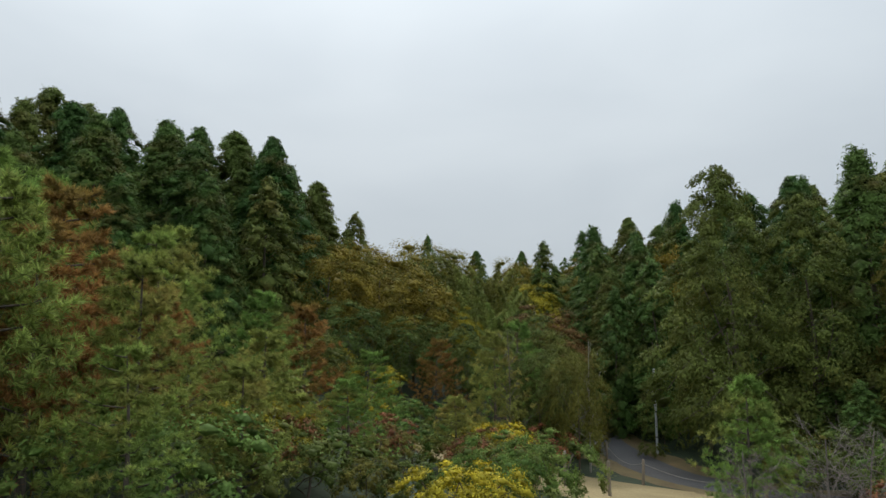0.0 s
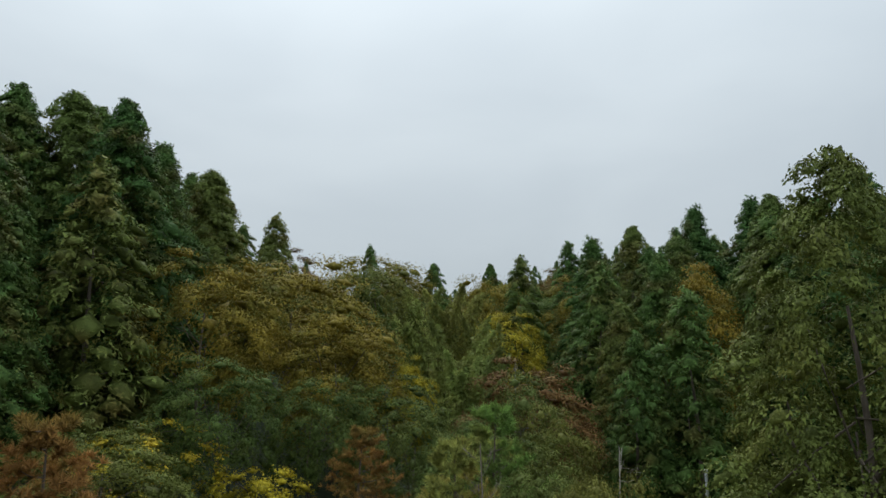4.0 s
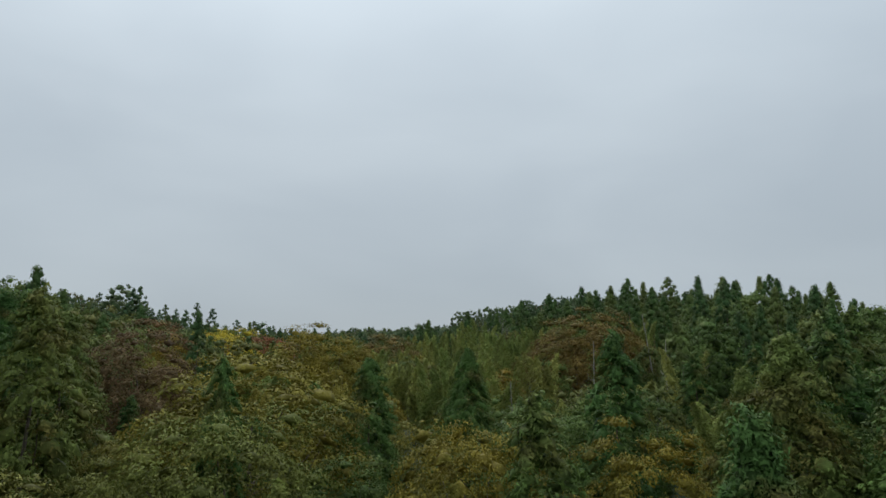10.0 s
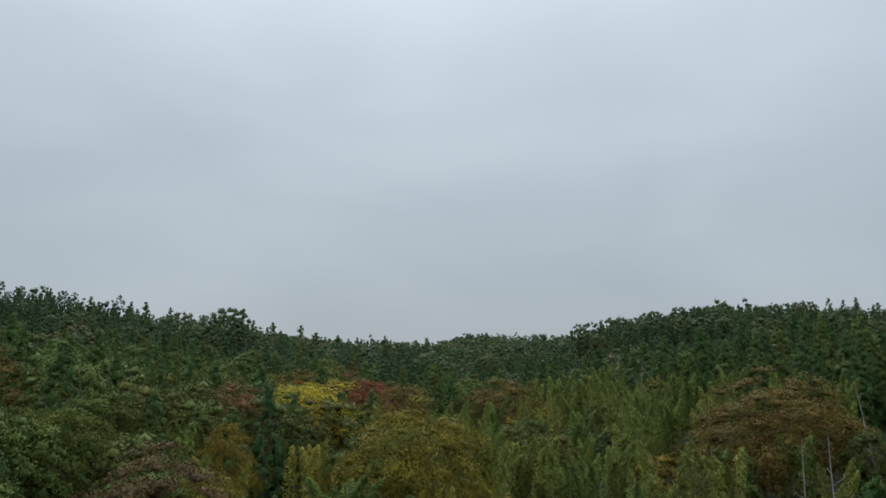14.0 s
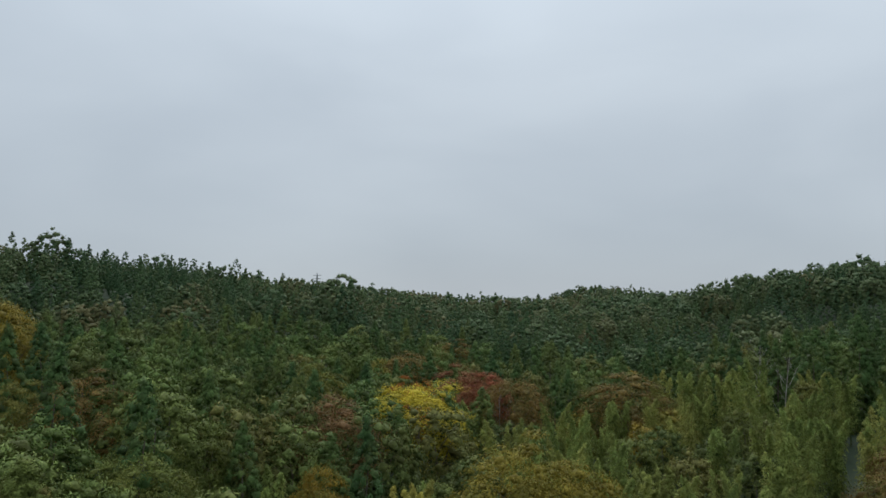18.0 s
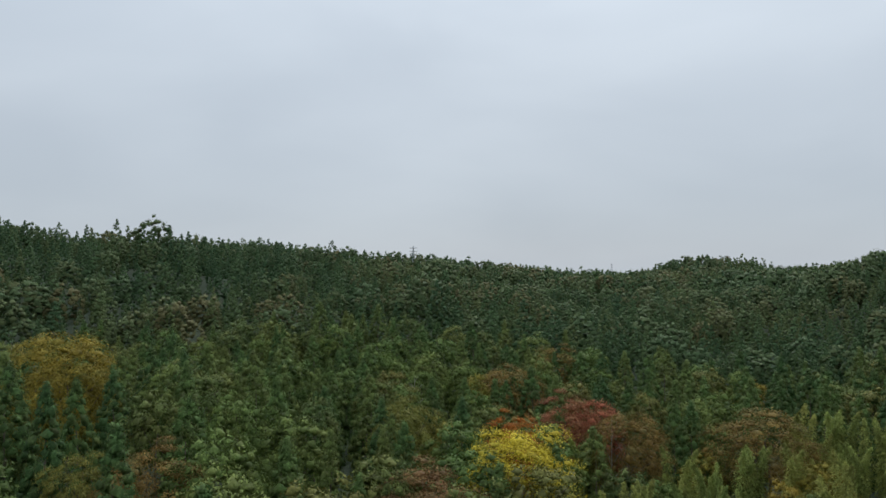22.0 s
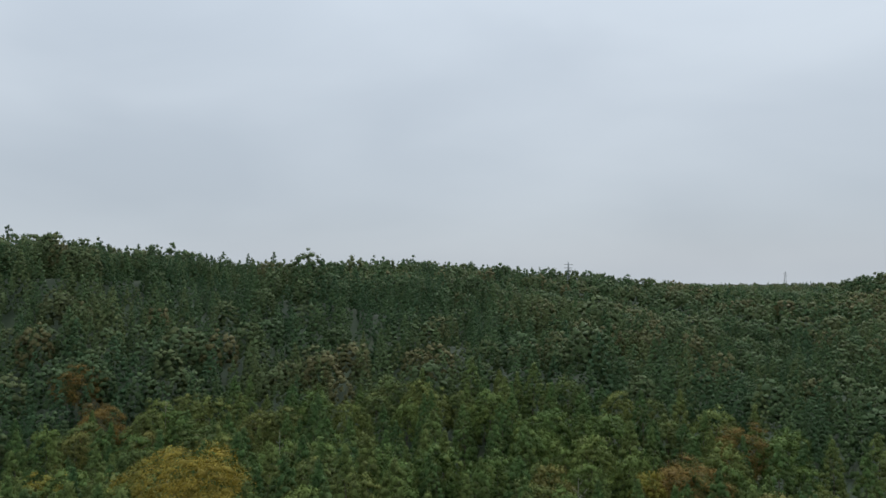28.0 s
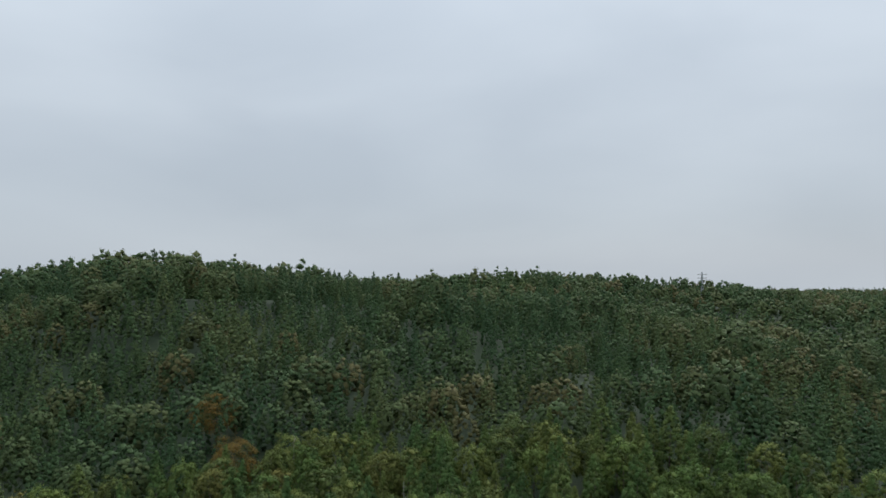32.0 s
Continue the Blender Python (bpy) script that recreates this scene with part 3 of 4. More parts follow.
def ribbon(line, half, lift, wobble=0.0, seed=1, across=5):
    """A strip that lies on the ground along a line."""
    rng = np.random.default_rng(seed)
    line = np.array(line, float)
    s = np.concatenate([[0], np.cumsum(np.linalg.norm(np.diff(line, axis=0), axis=1))])
    q = np.linspace(0, s[-1], 70)
    p = np.stack([np.interp(q, s, line[:, 0]), np.interp(q, s, line[:, 1])], 1)
    for _ in range(6):
        p[1:-1] = (p[:-2] + p[1:-1] * 2 + p[2:]) / 4
    d = unit(np.gradient(p, axis=0))
    nrm = np.stack([-d[:, 1], d[:, 0]], 1)
    k = np.linspace(-1, 1, across)
    edge = half * (1 + rng.normal(0, wobble, (70, across)) * (np.abs(k) == 1))
    xy = p[:, None] + nrm[:, None] * (k[None] * edge)[..., None]
    z = ground_z(xy[..., 0], xy[..., 1]) + lift + 0.05 * (1 - k[None] ** 2)
    v = np.concatenate([xy, z[..., None]], 2).reshape(-1, 3)
    i = (np.arange(69)[:, None] * across + np.arange(across - 1)[None]).ravel()
    return v, np.stack([i, i + 1, i + across + 1, i + across], 1)


v, f = ribbon(ROAD, 2.9, 0.03, 0.12, 3)
tagged(new("verge", mesh_np("verge", v, f, M_LITTER)), "brown verge strewn with fallen leaves", "verge", kind="structure")
v, f = ribbon(ROAD, 1.55, 0.07, 0.02, 4)
tagged(new("road", mesh_np("road", v, f, M_ASPHALT)), "narrow worn grey asphalt lane into the wood", "road", kind="structure")


def straw_field():
    rng = np.random.default_rng(9)
    v, fc = [(8.0, 35.0)], []
    n, rings = 40, 8
    for r in range(1, rings + 1):
        for i in range(n):
            a = 2 * math.pi * i / n
            k = r / rings * (1 + (rng.normal(0, 0.05) if r == rings else 0))
            v.append((8.0 + 9.0 * k * math.cos(a) - 3.0 * k * math.sin(a), 35.0 + 7.0 * k * math.sin(a) - 2.5 * k * math.cos(a)))
    v = np.array(v)
    z = ground_z(v[:, 0], v[:, 1]) + 0.045
    tris = [np.array([[0, 1 + i, 1 + (i + 1) % n] for i in range(n)])]
    quads = np.array([[1 + r * n + i, 1 + (r + 1) * n + i, 1 + (r + 1) * n + (i + 1) % n, 1 + r * n + (i + 1) % n] for r in range(rings - 1) for i in range(n)])
    return np.concatenate([v, z[:, None]], 1), tris + [quads]


v, f = straw_field()
tagged(new("straw_field", mesh_np("straw_field", v, f, M_STRAW)), "small mown field of pale dry straw beside the lane", "field", kind="structure")


# ---------------------------------------------------------------- planting
def part(name, data, parent, label=""):
    ob = new(name, data)
    ob.parent = parent
    return tagged(ob, label)


class Kind:
    """One kind of tree: a few meshes, planted again and again with their parts."""

    def __init__(self, name, label, category, group, makers, leaf_mat, bark=M_BARK, crown="crown", stem="trunk", crown_label="", smooth=False):
        self.name, self.label, self.category, self.group = name, label, category, group
        self.crown, self.stem, self.crown_label = crown, stem, crown_label
        self.meshes = []
        for height, ((lv, lf, ln, val), stems) in makers:
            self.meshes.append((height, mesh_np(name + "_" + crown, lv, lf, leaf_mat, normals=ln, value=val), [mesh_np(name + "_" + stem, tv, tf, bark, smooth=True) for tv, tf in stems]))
        self.first = [None] * len(self.meshes)
        self.count = 0

    def also(self, name, label, category, group, leaf_mat):
        """The same forms with other leaves."""
        k = Kind(name, label, category, group, (), leaf_mat, crown=self.crown, stem=self.stem)
        for height, lm, tm in self.meshes:
            m = lm.copy()
            m.materials[0] = leaf_mat
            k.meshes.append((height, m, tm))
        k.first = [None] * len(k.meshes)
        return k

    def plant(self, x, y, height, rng, which=None, wide=1.0, label="", sink=0.05):
        i = (self.count if which is None else which) % len(self.meshes)
        self.count += 1
        proto, crown, stem = self.meshes[i]
        s = height / proto
        m = Matrix.LocRotScale((x, y, gz(x, y) - sink), Euler((0, 0, rng.uniform(0, 6.28))), (s * wide, s * wide, s))
        if self.first[i] is None:
            ob = new(self.name)
            for j, me in enumerate(stem):
                part(self.stem if j == 0 or self.stem == "culm" else "limb", me, ob)
            part(self.crown, crown, ob, self.crown_label)
            tagged(ob, self.label, self.category, self.group)
            ob.matrix_basis = m
            self.first[i] = ob
        else:
            src = self.first[i]
            keep = src.matrix_basis.copy()
            src.matrix_basis = Matrix()
            ob = copy_thing(src, m)
            src.matrix_basis = keep
        if label:
            tagged(ob, label)
        return ob


R = np.random.default_rng
# near forms
SPIRE = dict(shape="spire", flat=0.55, long=1.35, droop=-0.1, ragged=0.22)
HINOKI_TREE = Kind("hinoki_cypress", "tall dark green cypress with ragged rust-tinged sprays", "cypress tree", "cypresses of the near stand",
                   [(15, clumped(15, 4.0 + 0.2 * (i - 1), R(1 + i), clumps=230, per=160, leaf=0.17, base=0.06, taper=(0.54, 0.64, 0.74)[i], size=(0.16, 0.29), boughs=5, core_size=0.68, soft=0.35, jit=0.5, wide=(0.34, 0.58), **SPIRE)) for i in range(3)], M_HINOKI)
CYPRESS = Kind("slope_cypress", "dark green cypress in the closed stand on the slope", "cypress tree", "cypresses of the slopes",
               [(13, clumped(13, 3.2 + 0.2 * i, R(13 + i), clumps=130, per=76, leaf=0.24, base=0.06, wide=(0.28, 0.5), taper=0.48 + 0.12 * i, size=(0.20, 0.34), boughs=2, core_size=0.7, soft=0.45, **SPIRE)) for i in range(2)], M_HINOKI)
OAKS = dict(flat=0.5, long=1.15, droop=0.4, wide=(0.4, 0.65), ragged=0.24, core_size=0.4, deep=0.6, jit=0.5, soft=0.35)
TALL_OAK = Kind("tall_oak", "tall spreading olive oak beside the lane, yellowing on top", "oak tree", "tall oaks beside the lane",
                [(17, clumped(17, 4.4 - 0.3 * i, R(15 + i), shape="spire", taper=0.36, clumps=130, per=290, leaf=0.17, base=0.16, size=(0.18, 0.33), boughs=16, **OAKS)) for i in range(2)], M_OAK)
OAK_TREE = Kind("oak_tree", "olive green deciduous oak turning yellow on top", "oak tree", "oaks round the clearing and glen",
                [(12, clumped(12, 4.6 + 0.3 * (i - 1), R(4 + i), clumps=84, per=280, leaf=0.17, base=0.12, size=(0.18, 0.32), low=-0.65, boughs=10, **OAKS)) for i in range(3)], M_OAK)
GREEN_TREE = OAK_TREE.also("evergreen_oak", "dull green round-headed evergreen broadleaf tree", "evergreen tree", "evergreen trees of the glen", M_GREEN)
GOLD_TREE = OAK_TREE.also("golden_oak", "broad oak in golden olive autumn leaf", "oak tree", "oaks in golden leaf", M_GOLD)
PINE_TREE = Kind("young_pine", "young bright green pine with upturned needle tufts", "pine tree", "young pines by the clearing",
                 [(7, young_pine(7, 2.7, R(7), 12, 7, 8, 38, 0.24)), (7, young_pine(7, 3.0, R(8), 12, 7, 8, 38, 0.24))], M_PINE)
RUSTY_PINE = PINE_TREE.also("rusty_pine", "young pine with browned rusty needles", "pine tree", "rusty young pines", M_RUSTY_PINE)
BAMBOO_TUFT = Kind("bamboo_tuft", "pale green bamboo with arching feathery plumes", "bamboo", "bamboo in the glen",
                   [(11, bamboo(11, R(9), 7, 900, 0.34, 2.2)), (11, bamboo(11, R(10), 8, 850, 0.34, 2.6))], M_BAMBOO, bark=M_BAMBOO, crown="plume", stem="culm")
YELLOW_BAMBOO = BAMBOO_TUFT.also("yellow_bamboo", "yellowing bamboo with arching feathery plumes", "bamboo", "yellow bamboo in the glen", M_YELLOW_BAMBOO)
SHRUB = Kind("shrub", "low mixed green and yellow shrub at the wood's edge", "shrub", "shrubs along the clearing",
             [(2.6, clumped(2.6, 1.6 + 0.25 * i, R(11 + i), clumps=50, per=90, leaf=0.09, base=0.0, size=(0.14, 0.28), low=-0.5, core_size=0.5, boughs=4, ragged=0.45, jit=0.6, deep=0.5)) for i in range(2)], M_OAK, stem="stem")
GREEN_SHRUB = SHRUB.also("green_shrub", "fresh green leafy shrub at the wood's edge", "shrub", "shrubs along the clearing", M_FRESH)
RED_SHRUB = SHRUB.also("red_shrub", "small shrub in red and russet autumn leaf", "shrub", "russet shrubs", M_RED)
YELLOW_SHRUB = SHRUB.also("yellow_shrub", "small shrub in bright yellow autumn leaf", "shrub", "yellow shrubs", M_YELLOW)
# forms of the middle distance
MID_PINE = Kind("hill_pine", "dark green pine in the closed hillside wood", "pine tree", "pines of the hillside wood",
                [(11, clumped(11, 2.8 + 0.12 * i, R(21 + i), shape="spire", clumps=86, per=48, leaf=0.23, wide=(0.32, 0.55), base=0.06, taper=(0.78, 0.6, 0.5, 0.68)[i], size=(0.20, 0.34), flat=0.82, long=1.1, droop=-0.1, ragged=0.13, boughs=0, core_size=0.78, soft=0.65, round_off=0.5, jit=0.38)) for i in range(4)], M_HILL_PINE)
MID_OAK = Kind("hill_oak", "olive green round-crowned oak in the hillside wood", "oak tree", "oaks of the hillside wood",
               [(10, clumped(10, 3.2 + 0.15 * i, R(24 + i), clumps=84, per=60, leaf=0.22, base=0.08, size=(0.16, 0.28), flat=0.8, low=-0.5, ragged=0.2, boughs=2, core_size=0.62, soft=0.45, round_off=0.4, jit=0.5)) for i in range(4)], M_HILL_OAK)
MID_GREEN = MID_OAK.also("hill_evergreen", "dull green evergreen broadleaf tree in the hillside wood", "evergreen tree", "evergreens of the hillside wood", M_GREEN)
MID_GOLD = MID_OAK.also("hill_golden_oak", "oak in golden olive leaf in the hillside wood", "oak tree", "golden oaks of the hillside wood", M_GOLD)
YELLOW_TREE = OAK_TREE.also("yellow_tree", "tree in bright yellow autumn leaf", "tree", "yellow autumn trees", M_YELLOW)
RED_TREE = OAK_TREE.also("red_maple", "broad maple in deep red autumn leaf", "maple tree", "red maples", M_RED)
ORANGE_TREE = OAK_TREE.also("orange_maple", "maple in orange autumn leaf", "maple tree", "orange maples", M_ORANGE)

AMBER_TREE = OAK_TREE.also("amber_oak", "round-crowned oak in dull amber brown leaf", "oak tree", "amber oaks of the glen", M_AMBER)
WITHERED_TREE = OAK_TREE.also("withered_tree", "broad dome-shaped tree in dull brown withered leaf", "tree", "withered trees", M_BROWN)
RUSSET_TREE = OAK_TREE.also("russet_tree", "dome-shaped tree in dull russet autumn leaf", "tree", "russet autumn trees", M_RUSSET)

rng = np.random.default_rng(77)
planted = []


def put(kind, x, y, top=None, height=None, **more):
    """Plants a tree whose top stands at height `top`, or that is `height` tall."""
    h = height if height else max(top - gz(x, y), 2.0)
    planted.append((x, y, 0.26 * h * more.get("wide", 1.0)))
    return kind.plant(x, y, h, rng, **more)


# -- the stand of cypresses on the near slope
for x, y, top, w in [(-16.8, 58, 24.2, 1.05), (-13.3, 56.3, 23.2, 1.0), (-20.5, 53, 23.6, 1.1), (-17.5, 50.5, 21.0, 1.1), (-22.5, 46.5, 21.8, 1.1), (-13.2, 62, 22.6, 1.05), (-11.6, 67, 22.2, 1.05),
                     (-18, 64, 25.4, 1.1), (-23, 60, 25.6, 1.1), (-27, 52, 24.6, 1.1), (-29, 44, 23.4, 1.1), (-24.5, 41, 19.0, 1.05), (-32, 58, 28, 1.1), (-12.6, 73, 22.8, 1.0), (-16.5, 72, 25.4, 1.1), (-14.6, 59.4, 22.8, 1.05), (-21.5, 56.0, 24.2, 1.1),
                     (-19.2, 88.5, 27.6, 1.1), (-22, 79, 28.0, 1.1), (-15.5, 80, 24.2, 1.0), (-26, 70, 28.5, 1.1), (-11.5, 88.5, 21.6, 1.1), (-15.2, 47.0, 17.5, 1.0), (-19.5, 43.5, 17.0, 1.05), (-33, 49, 26.0, 1.1), (-26.2, 57.5, 26.0, 1.1), (-29.8, 50.5, 24.4, 1.1), (-29, 58, 26.6, 1.1), (-19.6, 57.6, 24.4, 1.05)]:
    put(HINOKI_TREE, x, y, top + 0.7, wide=w * 1.06)
# -- cypresses across the lane
for x, y, top, w in [(13.8, 66.5, 18.6, 1.0), (13.6, 59.5, 13.5, 1.0), (18.8, 73.6, 20.6, 1.1), (23.5, 73, 22.2, 1.1), (20.9, 70, 19.2, 1.1), (17.2, 65, 17.6, 1.0), (16.2, 60.5, 16.6, 1.0), (23.8, 62, 19.2, 1.1), (26, 66, 21.5, 1.1),
                     (29, 75, 23.4, 1.15), (24.5, 58, 19.5, 1.1), (30, 62, 22, 1.1), (35, 70, 24, 1.1), (33, 82, 23.8, 1.1), (27, 84, 21.6, 1.1), (22, 83, 19.4, 1.0), (38, 60, 23, 1.1), (40, 78, 25, 1.1)]:
    put(HINOKI_TREE, x, y, top, wide=w)
# -- tall oaks beside the lane
put(TALL_OAK, 16.4, 43.0, 17.9, which=0, wide=0.95)
put(TALL_OAK, 20.8, 42.0, 15.8, which=1, wide=1.0)
put(HINOKI_TREE, 25.2, 43.5, 19.2, wide=1.05)
for x, y, top, w in [(27, 40, 16.2, 1.0), (24, 35.5, 13.0, 1.0), (32, 36, 16.5, 1.0), (17.2, 49.0, 14.0, 0.85), (37, 45, 19.5, 1.0), (30, 49, 18.8, 1.0)]:
    put(TALL_OAK, x, y, top, wide=w)
# -- the trees of the glen
for kind, x, y, top, w in [(GOLD_TREE, -8.5, 55, 15.8, 0.95), (GOLD_TREE, -2.4, 57.5, 12.8, 1.1), (GOLD_TREE, -5.5, 62, 16.4, 1.2), (GREEN_TREE, 0.5, 55, 9.6, 1.1), (GREEN_TREE, -6.5, 50, 10.5, 1.0),
                           (OAK_TREE, -7.5, 41, 8.6, 1.15), (YELLOW_TREE, 1.6, 58.0, 10.6, 0.5), (RUSSET_TREE, 7.6, 56.0, 10.5, 1.0), (BAMBOO_TUFT, 5.2, 59.5, 11.8, 1.0), (BAMBOO_TUFT, 5.0, 64, 13.4, 1.1),
                           (YELLOW_TREE, 8.6, 73.6, 14.0, 1.0), (BAMBOO_TUFT, 5.0, 72, 16.6, 1.0), (BAMBOO_TUFT, 2.8, 73, 16.2, 1.0), (BAMBOO_TUFT, 6.8, 70, 14.0, 1.0), (GOLD_TREE, 19.6, 63.5, 16.6, 0.8), (GREEN_TREE, -2.5, 70, 14.2, 1.1), (OAK_TREE, -6.5, 72, 16.6, 1.0),
                           (OAK_TREE, -1.2, 78, 18.2, 1.0), (CYPRESS, -1.6, 79.6, 20.0, 0.6), (GOLD_TREE, -1.7, 87, 20.2, 1.25), (GOLD_TREE, 8.4, 80.4, 17.5, 0.85), (GOLD_TREE, 15.6, 79.3, 17.4, 0.8),
                           (GREEN_TREE, 11.8, 88, 17.2, 1.1), (GREEN_TREE, 3.2, 83, 15.6, 1.0), (HINOKI_TREE, 4.2, 91, 19.9, 0.9), (HINOKI_TREE, 10.4, 95.6, 20.5, 0.9), (GREEN_TREE, 16, 92, 17.4, 1.1), (GREEN_TREE, 20, 95, 18.0, 1.1),
                           (WITHERED_TREE, -11.5, 100.4, 22.6, 1.0), (WITHERED_TREE, -9.8, 97.0, 19.4, 0.9), (HINOKI_TREE, -18.5, 97, 24.2, 1.3), (HINOKI_TREE, -22, 101, 25, 1.2), (BAMBOO_TUFT, 24.6, 104, 18.9, 1.3),
                           (AMBER_TREE, 28.3, 128, 25.8, 1.2), (AMBER_TREE, 25.2, 125.5, 24.2, 1.1), (BAMBOO_TUFT, -5.2, 114.4, 19.8, 1.3), (GOLD_TREE, -13.8, 116, 22.1, 0.55), (YELLOW_BAMBOO, -8.8, 118.8, 21.4, 0.9), (YELLOW_BAMBOO, -12.6, 112.0, 20.6, 0.9), (YELLOW_BAMBOO, -5.0, 108.5, 18.6, 0.8), (YELLOW_BAMBOO, 1.5, 115.0, 19.0, 0.9), (GREEN_TREE, -2.8, 53, 9.6, 0.9), (OAK_TREE, 1.8, 51.5, 8.6, 0.8), (BAMBOO_TUFT, 8.7, 129, 20.4, 1.1), (BAMBOO_TUFT, 6.6, 131.5, 20.4, 1.1), (SHRUB, -14.0, 23.5, 6.2, 1.0), (GREEN_SHRUB, -12.8, 24.8, 5.8, 1.0), (GREEN_SHRUB, -15.6, 25.6, 6.4, 1.0), (BAMBOO_TUFT, -16.2, 114, 22.6, 0.9), (GOLD_TREE, -12, 108, 20.2, 0.65), (OAK_TREE, -23.9, 118.9, 24.0, 0.9), (OAK_TREE, -21.8, 109.5, 24.0, 0.9),
                           (YELLOW_TREE, -15.2, 146, 24.3, 1.08), (ORANGE_TREE, -18.1, 155.6, 23.8, 0.75), (RED_TREE, -14.4, 165.3, 24.4, 0.95), (RED_TREE, -11.0, 165.6, 23.6, 0.8), (RUSSET_TREE, -18.6, 131.3, 24.3, 1.03), (AMBER_TREE, -25.2, 180.9, 25.0, 1.08), (OAK_TREE, -27.9, 149.9, 26.3, 0.8), (AMBER_TREE, -22.8, 201.7, 25.9, 1.1),
                           (AMBER_TREE, 6.3, 164.1, 24.0, 1.26), (AMBER_TREE, -7, 160.7, 23.5, 0.9), (MID_PINE, -15.0, 138.5, 22.8, 1.1), (MID_OAK, -11.8, 139.8, 22.6, 1.1), (MID_GREEN, -18.2, 140.2, 23.0, 1.1), (BAMBOO_TUFT, 4.6, 157.5, 22.4, 1.0), (BAMBOO_TUFT, 8.2, 157, 22.2, 1.0), (BAMBOO_TUFT, -11.0, 158.5, 21.8, 0.9), (MID_GREEN, -15.8, 158, 22.8, 1.0), (MID_GREEN, -19.4, 124.6, 23.2, 1.0), (MID_PINE, -16.2, 124.2, 22.6, 1.1), (GOLD_TREE, -2.0, 121, 23.6, 1.0), (GOLD_TREE, 1.2, 119.5, 22.4, 0.8), (GOLD_TREE, -55.1, 132.1, 33.1, 1.0), (GOLD_TREE, -51.5, 130, 32.0, 0.9),
                           (AMBER_TREE, -34, 120, 27.2, 1.1), (OAK_TREE, -38, 118, 26.5, 0.8), (AMBER_TREE, -128, 168.8, 30.6, 1.1), (AMBER_TREE, -109, 160.5, 26.8, 0.8)]:
    put(kind, x, y, top, wide=w)
# -- thin young trees between the field and the lane, and the undergrowth below the oaks
for kind, x, y, h, w in [(OAK_TREE, 7.4, 41.5, 7.0, 0.62), (GREEN_TREE, 5.6, 43.5, 6.6, 0.7), (OAK_TREE, 6.6, 47.5, 7.2, 0.75), (GREEN_TREE, 4.2, 49, 7.4, 0.9), (OAK_TREE, 7.6, 51.5, 7.8, 0.75), (GREEN_TREE, 7.0, 54.5, 8.6, 0.7),
                         (CYPRESS, 12.9, 55.0, 11.0, 0.9), (CYPRESS, 13.2, 62.5, 13.5, 1.0), (CYPRESS, 10.5, 76, 12.5, 1.0), (CYPRESS, 15.8, 55.5, 13.0, 1.0),
                         (CYPRESS, 19.5, 35.0, 5.4, 1.3), (CYPRESS, 23.0, 31.0, 5.6, 1.3), (CYPRESS, 21.0, 40.0, 6.0, 1.3), (CYPRESS, 26.5, 34.5, 7.0, 1.2)]:
    put(kind, x, y, height=h, wide=w)
r3 = np.random.default_rng(6)
for i in range(18):
    x, y = r3.uniform(16.0, 33.0), r3.uniform(29, 53)
    put((GREEN_SHRUB, SHRUB, SHRUB)[i % 3], x, y, height=r3.uniform(2.0, 3.8), wide=r3.uniform(0.9, 1.2))
# -- young growth left of the clearing
for x, y, h, w in [(-10.5, 17, 8.2, 1.0), (-13.5, 21, 9.5, 1.0), (-9.0, 22, 7.0, 1.0), (-7.0, 16.5, 4.6, 1.1), (-6.2, 26, 5.0, 1.2), (-11, 28, 8.0, 1.0), (-15, 27, 9.2, 1.0), (-3.6, 28, 3.6, 1.3), (-8.0, 33, 6.4, 1.1),
                   (-13, 35, 8.6, 1.0), (-18, 33, 10, 1.0), (-3.5, 36, 4.6, 1.2), (2.8, 41, 7.0, 0.9), (4.6, 45.5, 8.0, 0.9), (-18, 23, 9.5, 1.0), (-17, 17, 9.0, 1.0), (-22, 28, 11, 1.0), (0.5, 33, 3.4, 1.2), (-5.6, 21, 4.2, 1.2)]:
    put(PINE_TREE, x, y, height=h, wide=w)
put(PINE_TREE, 9.7, 24, height=5.0, wide=1.0, which=0, label="young grey-green pine at the edge of the clearing")
put(RUSTY_PINE, -6.6, 35.5, height=6.2, wide=1.1)
put(RUSTY_PINE, -12.2, 23.5, height=9.0, wide=1.0)
put(RUSTY_PINE, -9.6, 25.0, height=6.0, wide=1.1)
put(RUSTY_PINE, -0.3, 48, height=5.6, wide=1.0)
put(RUSTY_PINE, -10.8, 19.5, height=7.4, wide=1.0)
r2 = np.random.default_rng(5)
for i in range(60):
    x, y = r2.uniform(-20, 5.5), r2.uniform(15, 50)
    kind = (SHRUB, SHRUB, GREEN_SHRUB, YELLOW_SHRUB, SHRUB, RED_SHRUB, GREEN_SHRUB)[i % 7]
    put(kind, x, y, height=r2.uniform(1.5, 2.8) + (0.6 if x < -6 else 0), wide=r2.uniform(0.9, 1.3))
for x, y, h, k in [(3.4, 33, 2.2, GREEN_SHRUB), (1.6, 31, 2.4, RED_SHRUB), (2.2, 35, 2.6, YELLOW_SHRUB), (8.0, 47, 2.2, SHRUB), (6.6, 44, 2.6, SHRUB), (9.4, 50, 2.0, SHRUB), (15.0, 52, 2.0, GREEN_SHRUB), (15.8, 56, 2.2, SHRUB),
                   (19, 33, 2.4, GREEN_SHRUB), (22, 30, 3.0, GREEN_SHRUB), (14.4, 24, 1.8, RED_SHRUB), (18, 27, 3.4, GREEN_SHRUB), (13.4, 48.6, 1.2, SHRUB)]:
    put(k, x, y, height=h)


